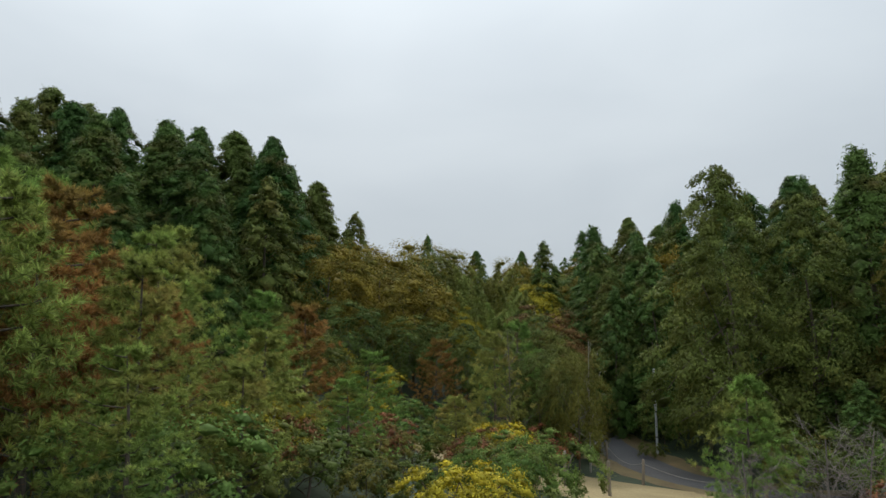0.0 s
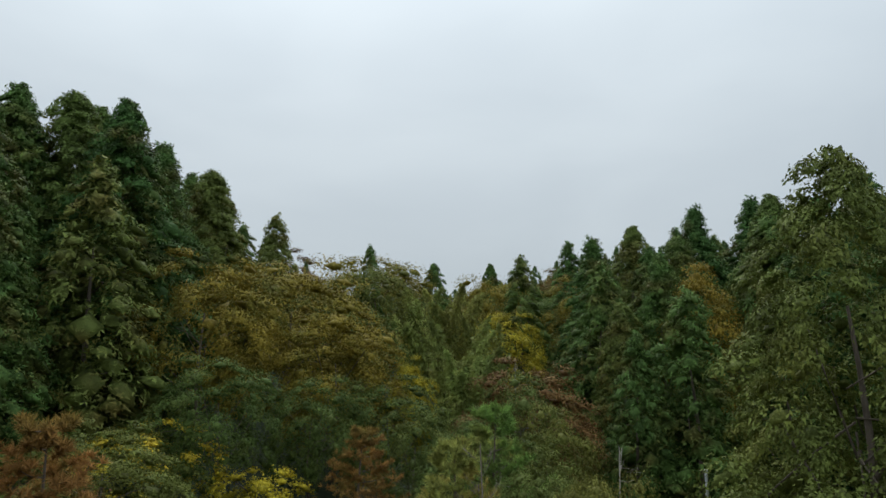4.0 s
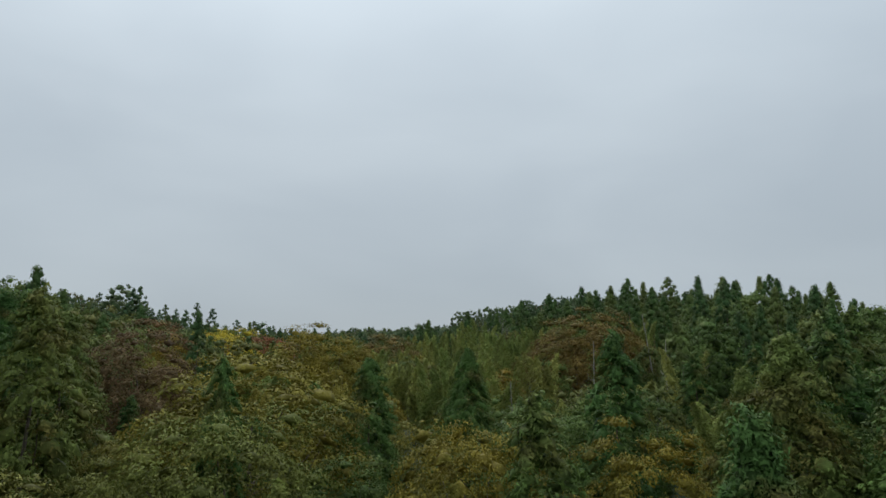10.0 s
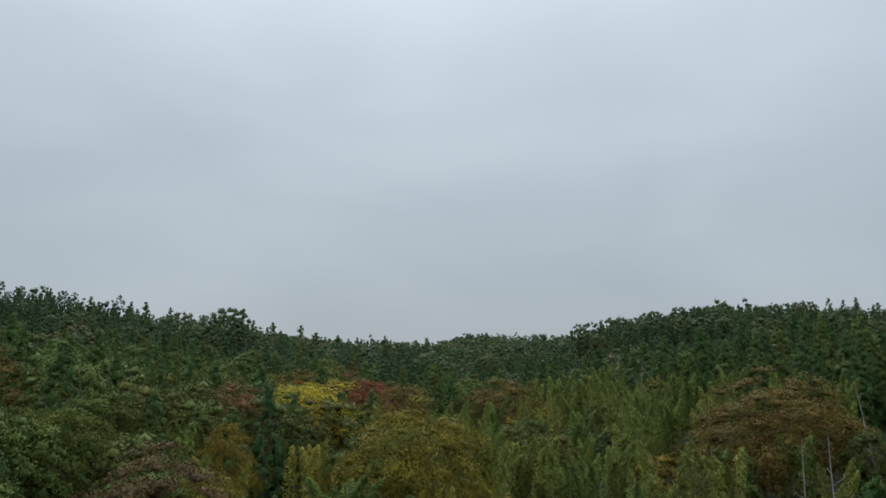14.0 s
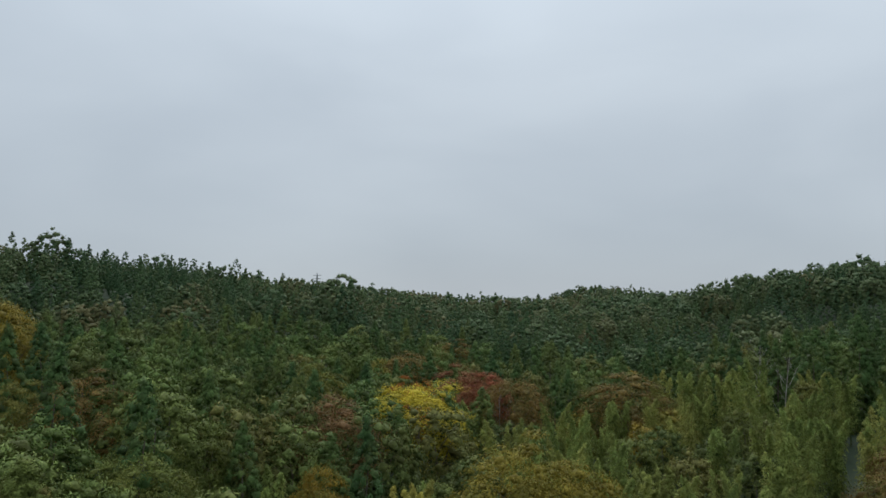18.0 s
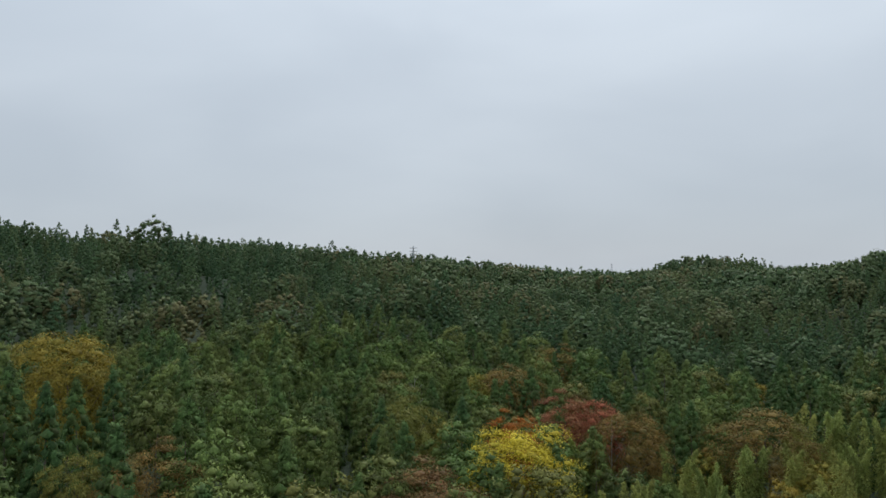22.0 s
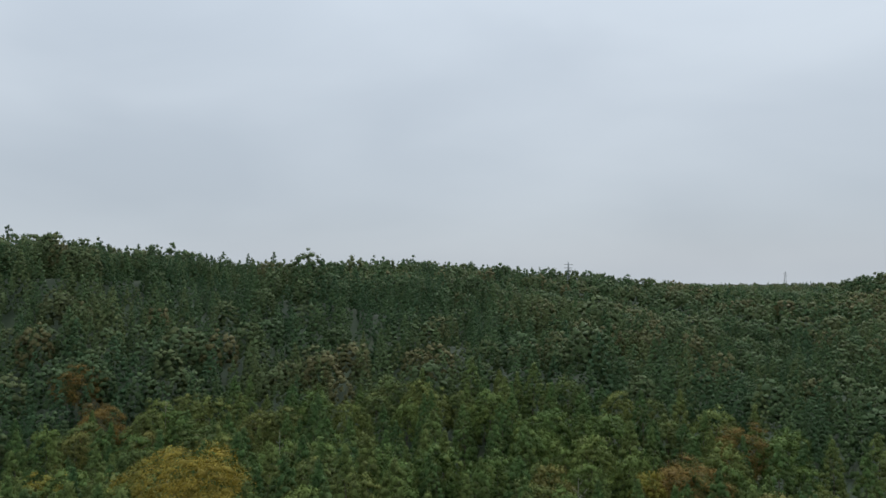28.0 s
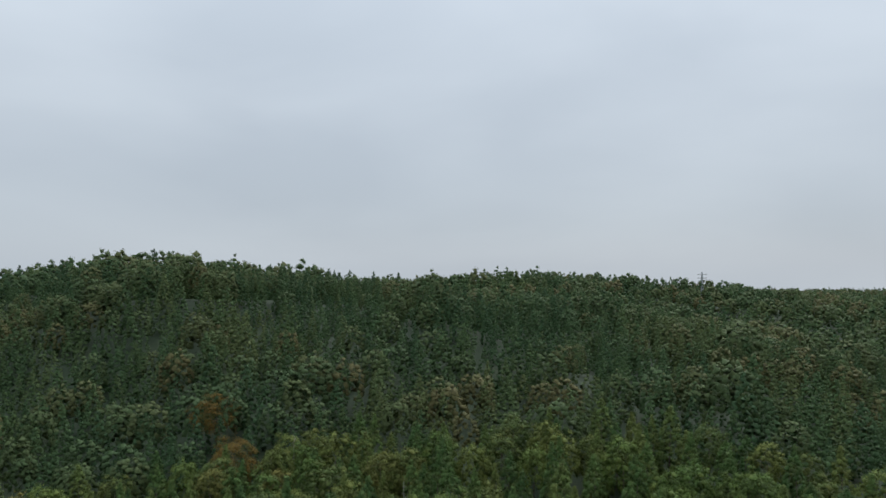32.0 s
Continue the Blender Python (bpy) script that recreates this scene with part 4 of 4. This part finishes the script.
# -- fill of the near and middle wood: jittered, by the character of each slope
def spots(x0, x1, y0, y1, step, seed):
    g = np.random.default_rng(seed)
    nx, ny = int((x1 - x0) / step), int((y1 - y0) / step)
    for j in range(ny):
        for i in range(nx):
            yield x0 + (i + 0.5 * (j % 2) + g.uniform(-0.38, 0.38)) * step, y0 + (j + g.uniform(-0.38, 0.38)) * step, g


def free(x, y, gap):
    return all((x - a) ** 2 + (y - b) ** 2 > (gap + 0.55 * c) ** 2 for a, b, c in planted)


def in_glen(x, y):
    return ((x - 13) / 25) ** 2 + ((y - 136) / 32) ** 2 < 1


for x, y, g in spots(-75, 70, 46, 118, 4.9, 31):
    if abs(x - 12) < 4.5 and y < 78 or y < 60 and -12 < x < 13 or x > 0 and y < 60 and x < 20:
        continue
    if abs(math.degrees(math.atan2(x - 3, max(y - 15, 1)))) > 48 or not free(x, y, 1.7):
        continue
    u = g.uniform()
    if x < -9 and y < 92 or x > 13 and y < 90:
        k, h = (CYPRESS, g.uniform(11.5, 14.5)) if u < 0.85 else (MID_OAK, g.uniform(10, 12))
    elif y < 75:
        k, h = (OAK_TREE if u < 0.5 else GREEN_TREE), g.uniform(5.5, 8.0)
    else:
        near = abs(x - 3) < 22 and y < 100
        k = CYPRESS if u < 0.15 else (GREEN_TREE if near else MID_GREEN) if u < 0.5 else (OAK_TREE if near else MID_OAK) if u < 0.85 else BAMBOO_TUFT
        h = g.uniform(6.5, 8.5) if abs(x - 2) < 17 else g.uniform(8, 10)
    put(k, x, y, height=h, wide=g.uniform(0.85, 1.1))

for x, y, g in spots(-165, 130, 112, 214, 4.9, 32):
    dx, dy = x - 0, y - 86
    if math.hypot(dx, dy) > 134 or not -58 < math.degrees(math.atan2(-dx, dy)) < 74 or not free(x, y, 1.5):
        continue
    u = g.uniform()
    if in_glen(x, y):
        k, h = (BAMBOO_TUFT, g.uniform(8.5, 11.5) if x < 20 else g.uniform(7, 9.5)) if u < 0.62 else (MID_OAK, g.uniform(6.5, 8.5)) if u < 0.76 else (MID_GREEN, g.uniform(6.5, 8.5)) if u < 0.92 else (MID_GOLD, g.uniform(6.5, 8))
    elif x > 20:
        k, h = (MID_PINE, g.uniform(9.5, 12.8)) if u < (0.85 if x > 26 else 0.6) else (MID_OAK, g.uniform(9, 11.5)) if u < 0.85 else (MID_GREEN, g.uniform(9, 11))
    else:
        k, h = (MID_PINE, g.uniform(9.5, 12.5)) if u < 0.66 else (MID_GREEN, g.uniform(9, 11)) if u < 0.84 else (MID_OAK, g.uniform(8.5, 11)) if u < 0.98 else (MID_GOLD, g.uniform(8, 10))
    put(k, x, y, height=h, wide=g.uniform(0.76, 0.98))


# -- the woods of the hills beyond
def far_wood(name, label, forms, mat, where, seed):
    g = np.random.default_rng(seed)
    vs, fs, ns, tint, value, at = [], [], [], [], [], 0
    for (x, y, h) in where:
        kinds = forms[0] if math.hypot(x, y - 86) < 290 else forms[1]
        proto, (v, f, nm, val) = kinds[int(g.integers(len(kinds)))]
        s, a = h / proto, g.uniform(0, 6.28)
        w = s * (g.uniform(0.84, 1.1) if forms[0] is FAR_P else g.uniform(0.84, 1.16))
        ca, sa = math.cos(a), math.sin(a)
        q = v * np.array([w, w, s])
        vs.append(np.stack([q[:, 0] * ca - q[:, 1] * sa + x, q[:, 0] * sa + q[:, 1] * ca + y, q[:, 2] + gz(x, y)], 1))
        ns.append(np.stack([nm[:, 0] * ca - nm[:, 1] * sa, nm[:, 0] * sa + nm[:, 1] * ca, nm[:, 2]], 1))
        fs.append(f + at)
        stand = 0.42 + 0.75 * noise.noise(Vector((x * 0.028, y * 0.028, 5.0)))
        tint.append(np.full(len(f), float(np.clip(stand + g.normal(0, 0.24), 0, 1))))
        value.append(val)
        at += len(v)
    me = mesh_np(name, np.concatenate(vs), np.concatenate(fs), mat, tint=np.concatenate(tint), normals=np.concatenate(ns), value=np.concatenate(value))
    return tagged(new(name, me), label, "wood", kind="stuff")


DENSE = dict(core_size=0.8, boughs=0, soft=0.7, round_off=0.9, flat=0.9, long=1.05, jit=0.4, tip=0.95, wide=(0.35, 0.6))
FAR_P = [(11, clumped(11, 2.9, R(41 + i), shape="spire", clumps=54, per=10, leaf=0.40, base=0.06, taper=0.50 + 0.07 * i, size=(0.17, 0.28), ragged=0.1, **DENSE)[0]) for i in range(6)]
FAR_O = [(10, clumped(10, 3.0, R(61 + i), clumps=50, per=10, leaf=0.40, base=0.06, size=(0.15, 0.26), low=-0.4, ragged=0.14, **DENSE)[0]) for i in range(5)]
SMALL_P = [(11, clumped(11, 3.1, R(71 + i), shape="spire", clumps=19, per=9, leaf=0.62, base=0.15, taper=0.36 + 0.06 * i, size=(0.30, 0.46), ragged=0.12, **DENSE)[0]) for i in range(6)]
SMALL_O = [(10, clumped(10, 3.3, R(81 + i), clumps=18, per=9, leaf=0.62, base=0.15, size=(0.28, 0.42), low=-0.3, ragged=0.18, **DENSE)[0]) for i in range(5)]


def hidden(x, y):
    """Whether a tree stands behind a crest as seen from high over the glen: there the wood is drawn thinner."""
    u = np.linspace(0.1, 0.96, 40)
    for ex, ey, ez in ((4, 66, 28), (0, 82, 40), (-7, 94, 54)):
        line = ez + (gz(x, y) + 11 - ez) * u
        if (line > ground_z(ex + (x - ex) * u, ey + (y - ey) * u) + 4).all():
            return False
    return True


pines, oaks = [], []
for x, y, g in spots(-470, 260, 60, 680, 5.3, 33):
    dx, dy = x, y - 86
    d, a = math.hypot(dx, dy), math.degrees(math.atan2(-dx, dy))
    if d > 590 or not -58 < a < 78 or (d <= 134 and 112 <= y < 214 and -58 < a < 74) or (y < 118 and -75 < x < 70):
        continue
    n = noise.noise(Vector((x * 0.02, y * 0.02, 3.0)))
    if d > 300 and g.uniform() < 0.22 or hidden(x, y) and g.uniform() < 0.7:
        continue
    (oaks if g.uniform() < 0.22 + 0.3 * n + 0.16 * (d > 220) else pines).append((x, y, (g.uniform(7.6, 12.6) + 1.5 * n) * (1.22 if g.uniform() < 0.07 else 1.0)))
for x, y, g in spots(-420, 420, 650, 1420, 14, 34):
    a = math.degrees(math.atan2(-x, y - 86))
    if -35 < a < 35:
        (oaks if g.uniform() < 0.5 else pines).append((x, y, g.uniform(11, 15)))
far_wood("pine_wood", "dark green closed pine wood over the hills", (FAR_P, SMALL_P), M_HAZED_PINE, pines, 1)
far_wood("oak_wood", "olive and russet oak wood over the hills", (FAR_O, SMALL_O), M_HAZED_OAK, oaks, 2)


# ---------------------------------------------------------------- the clearing: posts, rope, pole, bare wood
def post_mesh(h, r, rng):
    """A weathered round post with a chamfered head and a slight crook."""
    p = np.array([(0, 0, -0.4), (0.006, 0, 0.1), (-0.006, 0.004, h * 0.6), (0, 0, h - 0.03), (0, 0, h), (0, 0, h + 0.004)])
    p[1:4, :2] += rng.normal(0, 0.008, (3, 2))
    return tube(p, (r * 1.05, r * 1.02, r, r * 0.97, r * 0.75, 0.004), 10)


POSTS = [(7.2, 33.2, 1.5), (5.6, 35.2, 1.6), (10.35, 39.6, 1.35), (10.0, 46.5, 1.35), (9.6, 53.0, 1.4), (14.0, 33.2, 1.2)]
for i, (x, y, h) in enumerate(POSTS):
    v, f = post_mesh(h, 0.075, np.random.default_rng(200 + i))
    ob = new("fence_post", mesh_np("fence_post", v, f, M_POST, smooth=True))
    ob.location = (x, y, gz(x, y))
    ob.rotation_euler = (0.02 * (i % 3 - 1), 0.03 * ((i + 1) % 3 - 1), i)
    tagged(ob, "weathered wooden fence post beside the straw field", "fence post", "fence posts along the lane")
for i, j in ((2, 5), (3, 2), (4, 3)):
    a, b = [np.array([POSTS[k][0], POSTS[k][1], gz(POSTS[k][0], POSTS[k][1]) + POSTS[k][2] * 0.86]) for k in (i, j)]
    t = np.linspace(0, 1, 14)[:, None]
    p = a * (1 - t) + b * t
    p[:, 2] -= 0.45 * (1 - (2 * t[:, 0] - 1) ** 2)
    v, f = tube(p, np.full(14, 0.012), 6)
    tagged(new("rope", mesh_np("rope", v, f, M_ROPE, smooth=True)), "pale sagging rope slung between fence posts", "rope", "ropes of the fence")


def lane_pole(x, y, h):
    """A slim steel pole with a cap, bands, a cross-arm and its stay."""
    pole = tagged(new("utility_pole"), "slim pale grey pole with a short arm beside the lane", "pole")
    pole.location = (x, y, gz(x, y))
    part("shaft", mesh_np("shaft", *tube([(0, 0, -0.6), (0, 0, 0.2), (0, 0, h * 0.5), (0, 0, h)], (0.085, 0.085, 0.075, 0.062), 14), M_STEEL, smooth=True), pole)
    part("cap", mesh_np("cap", *tube([(0, 0, h - 0.02), (0, 0, h + 0.04), (0, 0, h + 0.07)], (0.072, 0.07, 0.005), 14), M_STEEL), pole)
    part("arm", mesh_np("arm", *tube([(-0.55, -0.02, h * 0.76), (-0.2, -0.02, h * 0.735), (0.1, -0.02, h * 0.715)], (0.028, 0.03, 0.03), 8), M_STEEL), pole)
    part("stay", mesh_np("stay", *tube([(-0.34, -0.02, h * 0.74), (-0.06, -0.02, h * 0.68)], (0.014, 0.014), 6), M_STEEL), pole)
    for z in (0.715, 0.5, 0.2):
        part("band", mesh_np("band", *tube([(0, 0, h * z - 0.03), (0, 0, h * z + 0.03)], (0.094, 0.094), 14), M_DARK), pole)
    return pole


lane_pole(14.1, 50.0, 5.5)


def dead_wood(x, y, h, spread, seed, label, name="bare_tree", category="bare tree", group="", mat=M_PALE, limbs=12, twigs=8, girth=0.09, upright=1.0):
    boughs, (tv, tf) = bare_tree(h, spread, np.random.default_rng(seed), limbs, twigs, girth, upright)
    ob = tagged(new(name), label, category, group)
    ob.location = (x, y, gz(x, y))
    for j, (mv, mf) in enumerate(boughs):
        part("limb" if j else "trunk", mesh_np(name + "_limb", mv, mf, mat, smooth=True), ob)
    tagged(part("twig", mesh_np(name + "_twig", tv, tf, mat), ob), kind="stuff")
    return ob


for i, (x, y, h, s) in enumerate([(9.8, 19.5, 3.6, 2.4), (12.0, 21.5, 3.8, 2.4), (11.6, 17.5, 3.2, 2.2), (13.8, 19.0, 3.6, 2.4), (8.6, 21.5, 3.0, 1.6)]):
    dead_wood(x, y, h, s, 300 + i, "leafless grey-brown bush with tangled thin twigs", "bare_bush", "bush", "bare bushes at the clearing", M_TWIG, 20, 14, 0.022, 0.8)
dead_wood(3.4, 40.5, 7.8, 1.5, 310, "slender bare tree with thin upright grey twigs", limbs=18, twigs=9, girth=0.05, upright=1.6, mat=M_TWIG)
dead_wood(8.3, 43.0, 8.2, 1.9, 311, "slender pale-barked tree nearly bare of leaves", limbs=12, twigs=6, girth=0.07)
dead_wood(6.6, 56.5, 9.6, 3.2, 312, "grey bare tree with bent upper limbs", limbs=7, twigs=5, girth=0.10, upright=0.6)
for i, (x, y, h) in enumerate([(22.9, 112.5, 11.8), (27.0, 116, 10.5), (29.0, 110, 11.0), (20.0, 120, 9.5), (33, 122, 12.0), (16.5, 113, 9.0)]):
    dead_wood(x, y, h, 1.3, 320 + i, "pale dead tree trunk with short broken boughs", "dead_tree", "dead tree", "dead trees of the glen", M_PALE, 9, 3, 0.10, 0.9)
for i, (x, y, h, s) in enumerate([(20.6, 162.4, 12.5, 3.0), (23.5, 164, 11.0, 2.6), (-9.0, 161, 11.5, 2.6), (-33.4, 164.7, 12.0, 2.4), (-100.7, 166.4, 11.5, 1.2), (-71, 160, 12.0, 1.2)]):
    dead_wood(x, y, h, s, 340 + i, "grey leafless tree with fine upright twigs", "leafless_tree", "bare tree", "leafless trees of the wood", M_PALE, 14, 9, 0.09, 1.3)


# ---------------------------------------------------------------- far marks on the skyline
def lattice_mast(x, y, z, h, foot, name, label):
    """Four legs that draw together, braced in panels."""
    ob = tagged(new(name), label, "mast")
    ob.location = (x, y, z)
    w = lambda u: foot * (1 - 0.82 * u)
    for sx_, sy_ in ((-1, -1), (1, -1), (1, 1), (-1, 1)):
        part("leg", mesh_np("leg", *tube([(sx_ * w(0), sy_ * w(0), -8), (sx_ * w(0.5), sy_ * w(0.5), h * 0.5), (sx_ * w(1), sy_ * w(1), h)], (0.22, 0.20, 0.16), 5), M_STEEL), ob)
    for k in range(8):
        a, b = k / 8, (k + 1) / 8
        pieces = []
        for p, q in (((-1, -1), (1, -1)), ((1, -1), (1, 1)), ((1, 1), (-1, 1)), ((-1, 1), (-1, -1))):
            pieces.append(tube([(p[0] * w(a), p[1] * w(a), h * a), (q[0] * w(b), q[1] * w(b), h * b)], (0.11, 0.11), 4))
        v, f = join_np(pieces)
        part("brace", mesh_np("brace", v, f, M_STEEL), ob)
    for k in (0.8, 0.92):
        part("cross_arm", mesh_np("cross_arm", *tube([(-2.6, 0, h * k), (2.6, 0, h * k)], (0.2, 0.2), 5), M_STEEL), ob)
    return ob


lattice_mast(-143.8, 1293, gz(-143.8, 1293), 31.0, 2.6, "lattice_mast", "pale steel lattice mast on the far ridge")
lattice_mast(-164.5, 490, gz(-164.5, 490), 16.5, 0.7, "hill_mast", "thin steel mast among the trees of the ridge")


def box(x0, x1, y0, y1, z0, z1):
    v = np.array([(x, y, z) for z in (z0, z1) for y in (y0, y1) for x in (x0, x1)], float)
    return v, [np.array([[0, 2, 3, 1], [4, 5, 7, 6], [0, 1, 5, 4], [2, 6, 7, 3], [0, 4, 6, 2], [1, 3, 7, 5]])]


def far_building(x, y, z, wide, deep, tall):
    """A flat-roofed block with a roof house, a parapet and two rows of windows."""
    ob = tagged(new("apartment_block"), "pale flat-roofed block on the far ridge", "building")
    ob.location = (x, y, z)
    part("wall", mesh_np("wall", *box(-wide / 2, wide / 2, 0, deep, -12, tall), M_WALL), ob)
    part("parapet", mesh_np("parapet", *box(-wide / 2 - 0.2, wide / 2 + 0.2, -0.2, deep + 0.2, tall, tall + 0.7), M_WALL), ob)
    part("roof_house", mesh_np("roof_house", *box(-wide * 0.12, wide * 0.2, 2, deep - 2, tall + 0.7, tall + 3.2), M_WALL), ob)
    for r in (tall - 2.6, tall - 5.8):
        for k in range(6):
            cx = -wide / 2 + (k + 0.5) * wide / 6
            part("window", mesh_np("window", *box(cx - 0.9, cx + 0.9, -0.08, 0.1, r, r + 1.4), M_DARK), ob)
    return ob


far_building(103, 1280, max(gz(103, 1280), 22.0), 20, 12, 14)
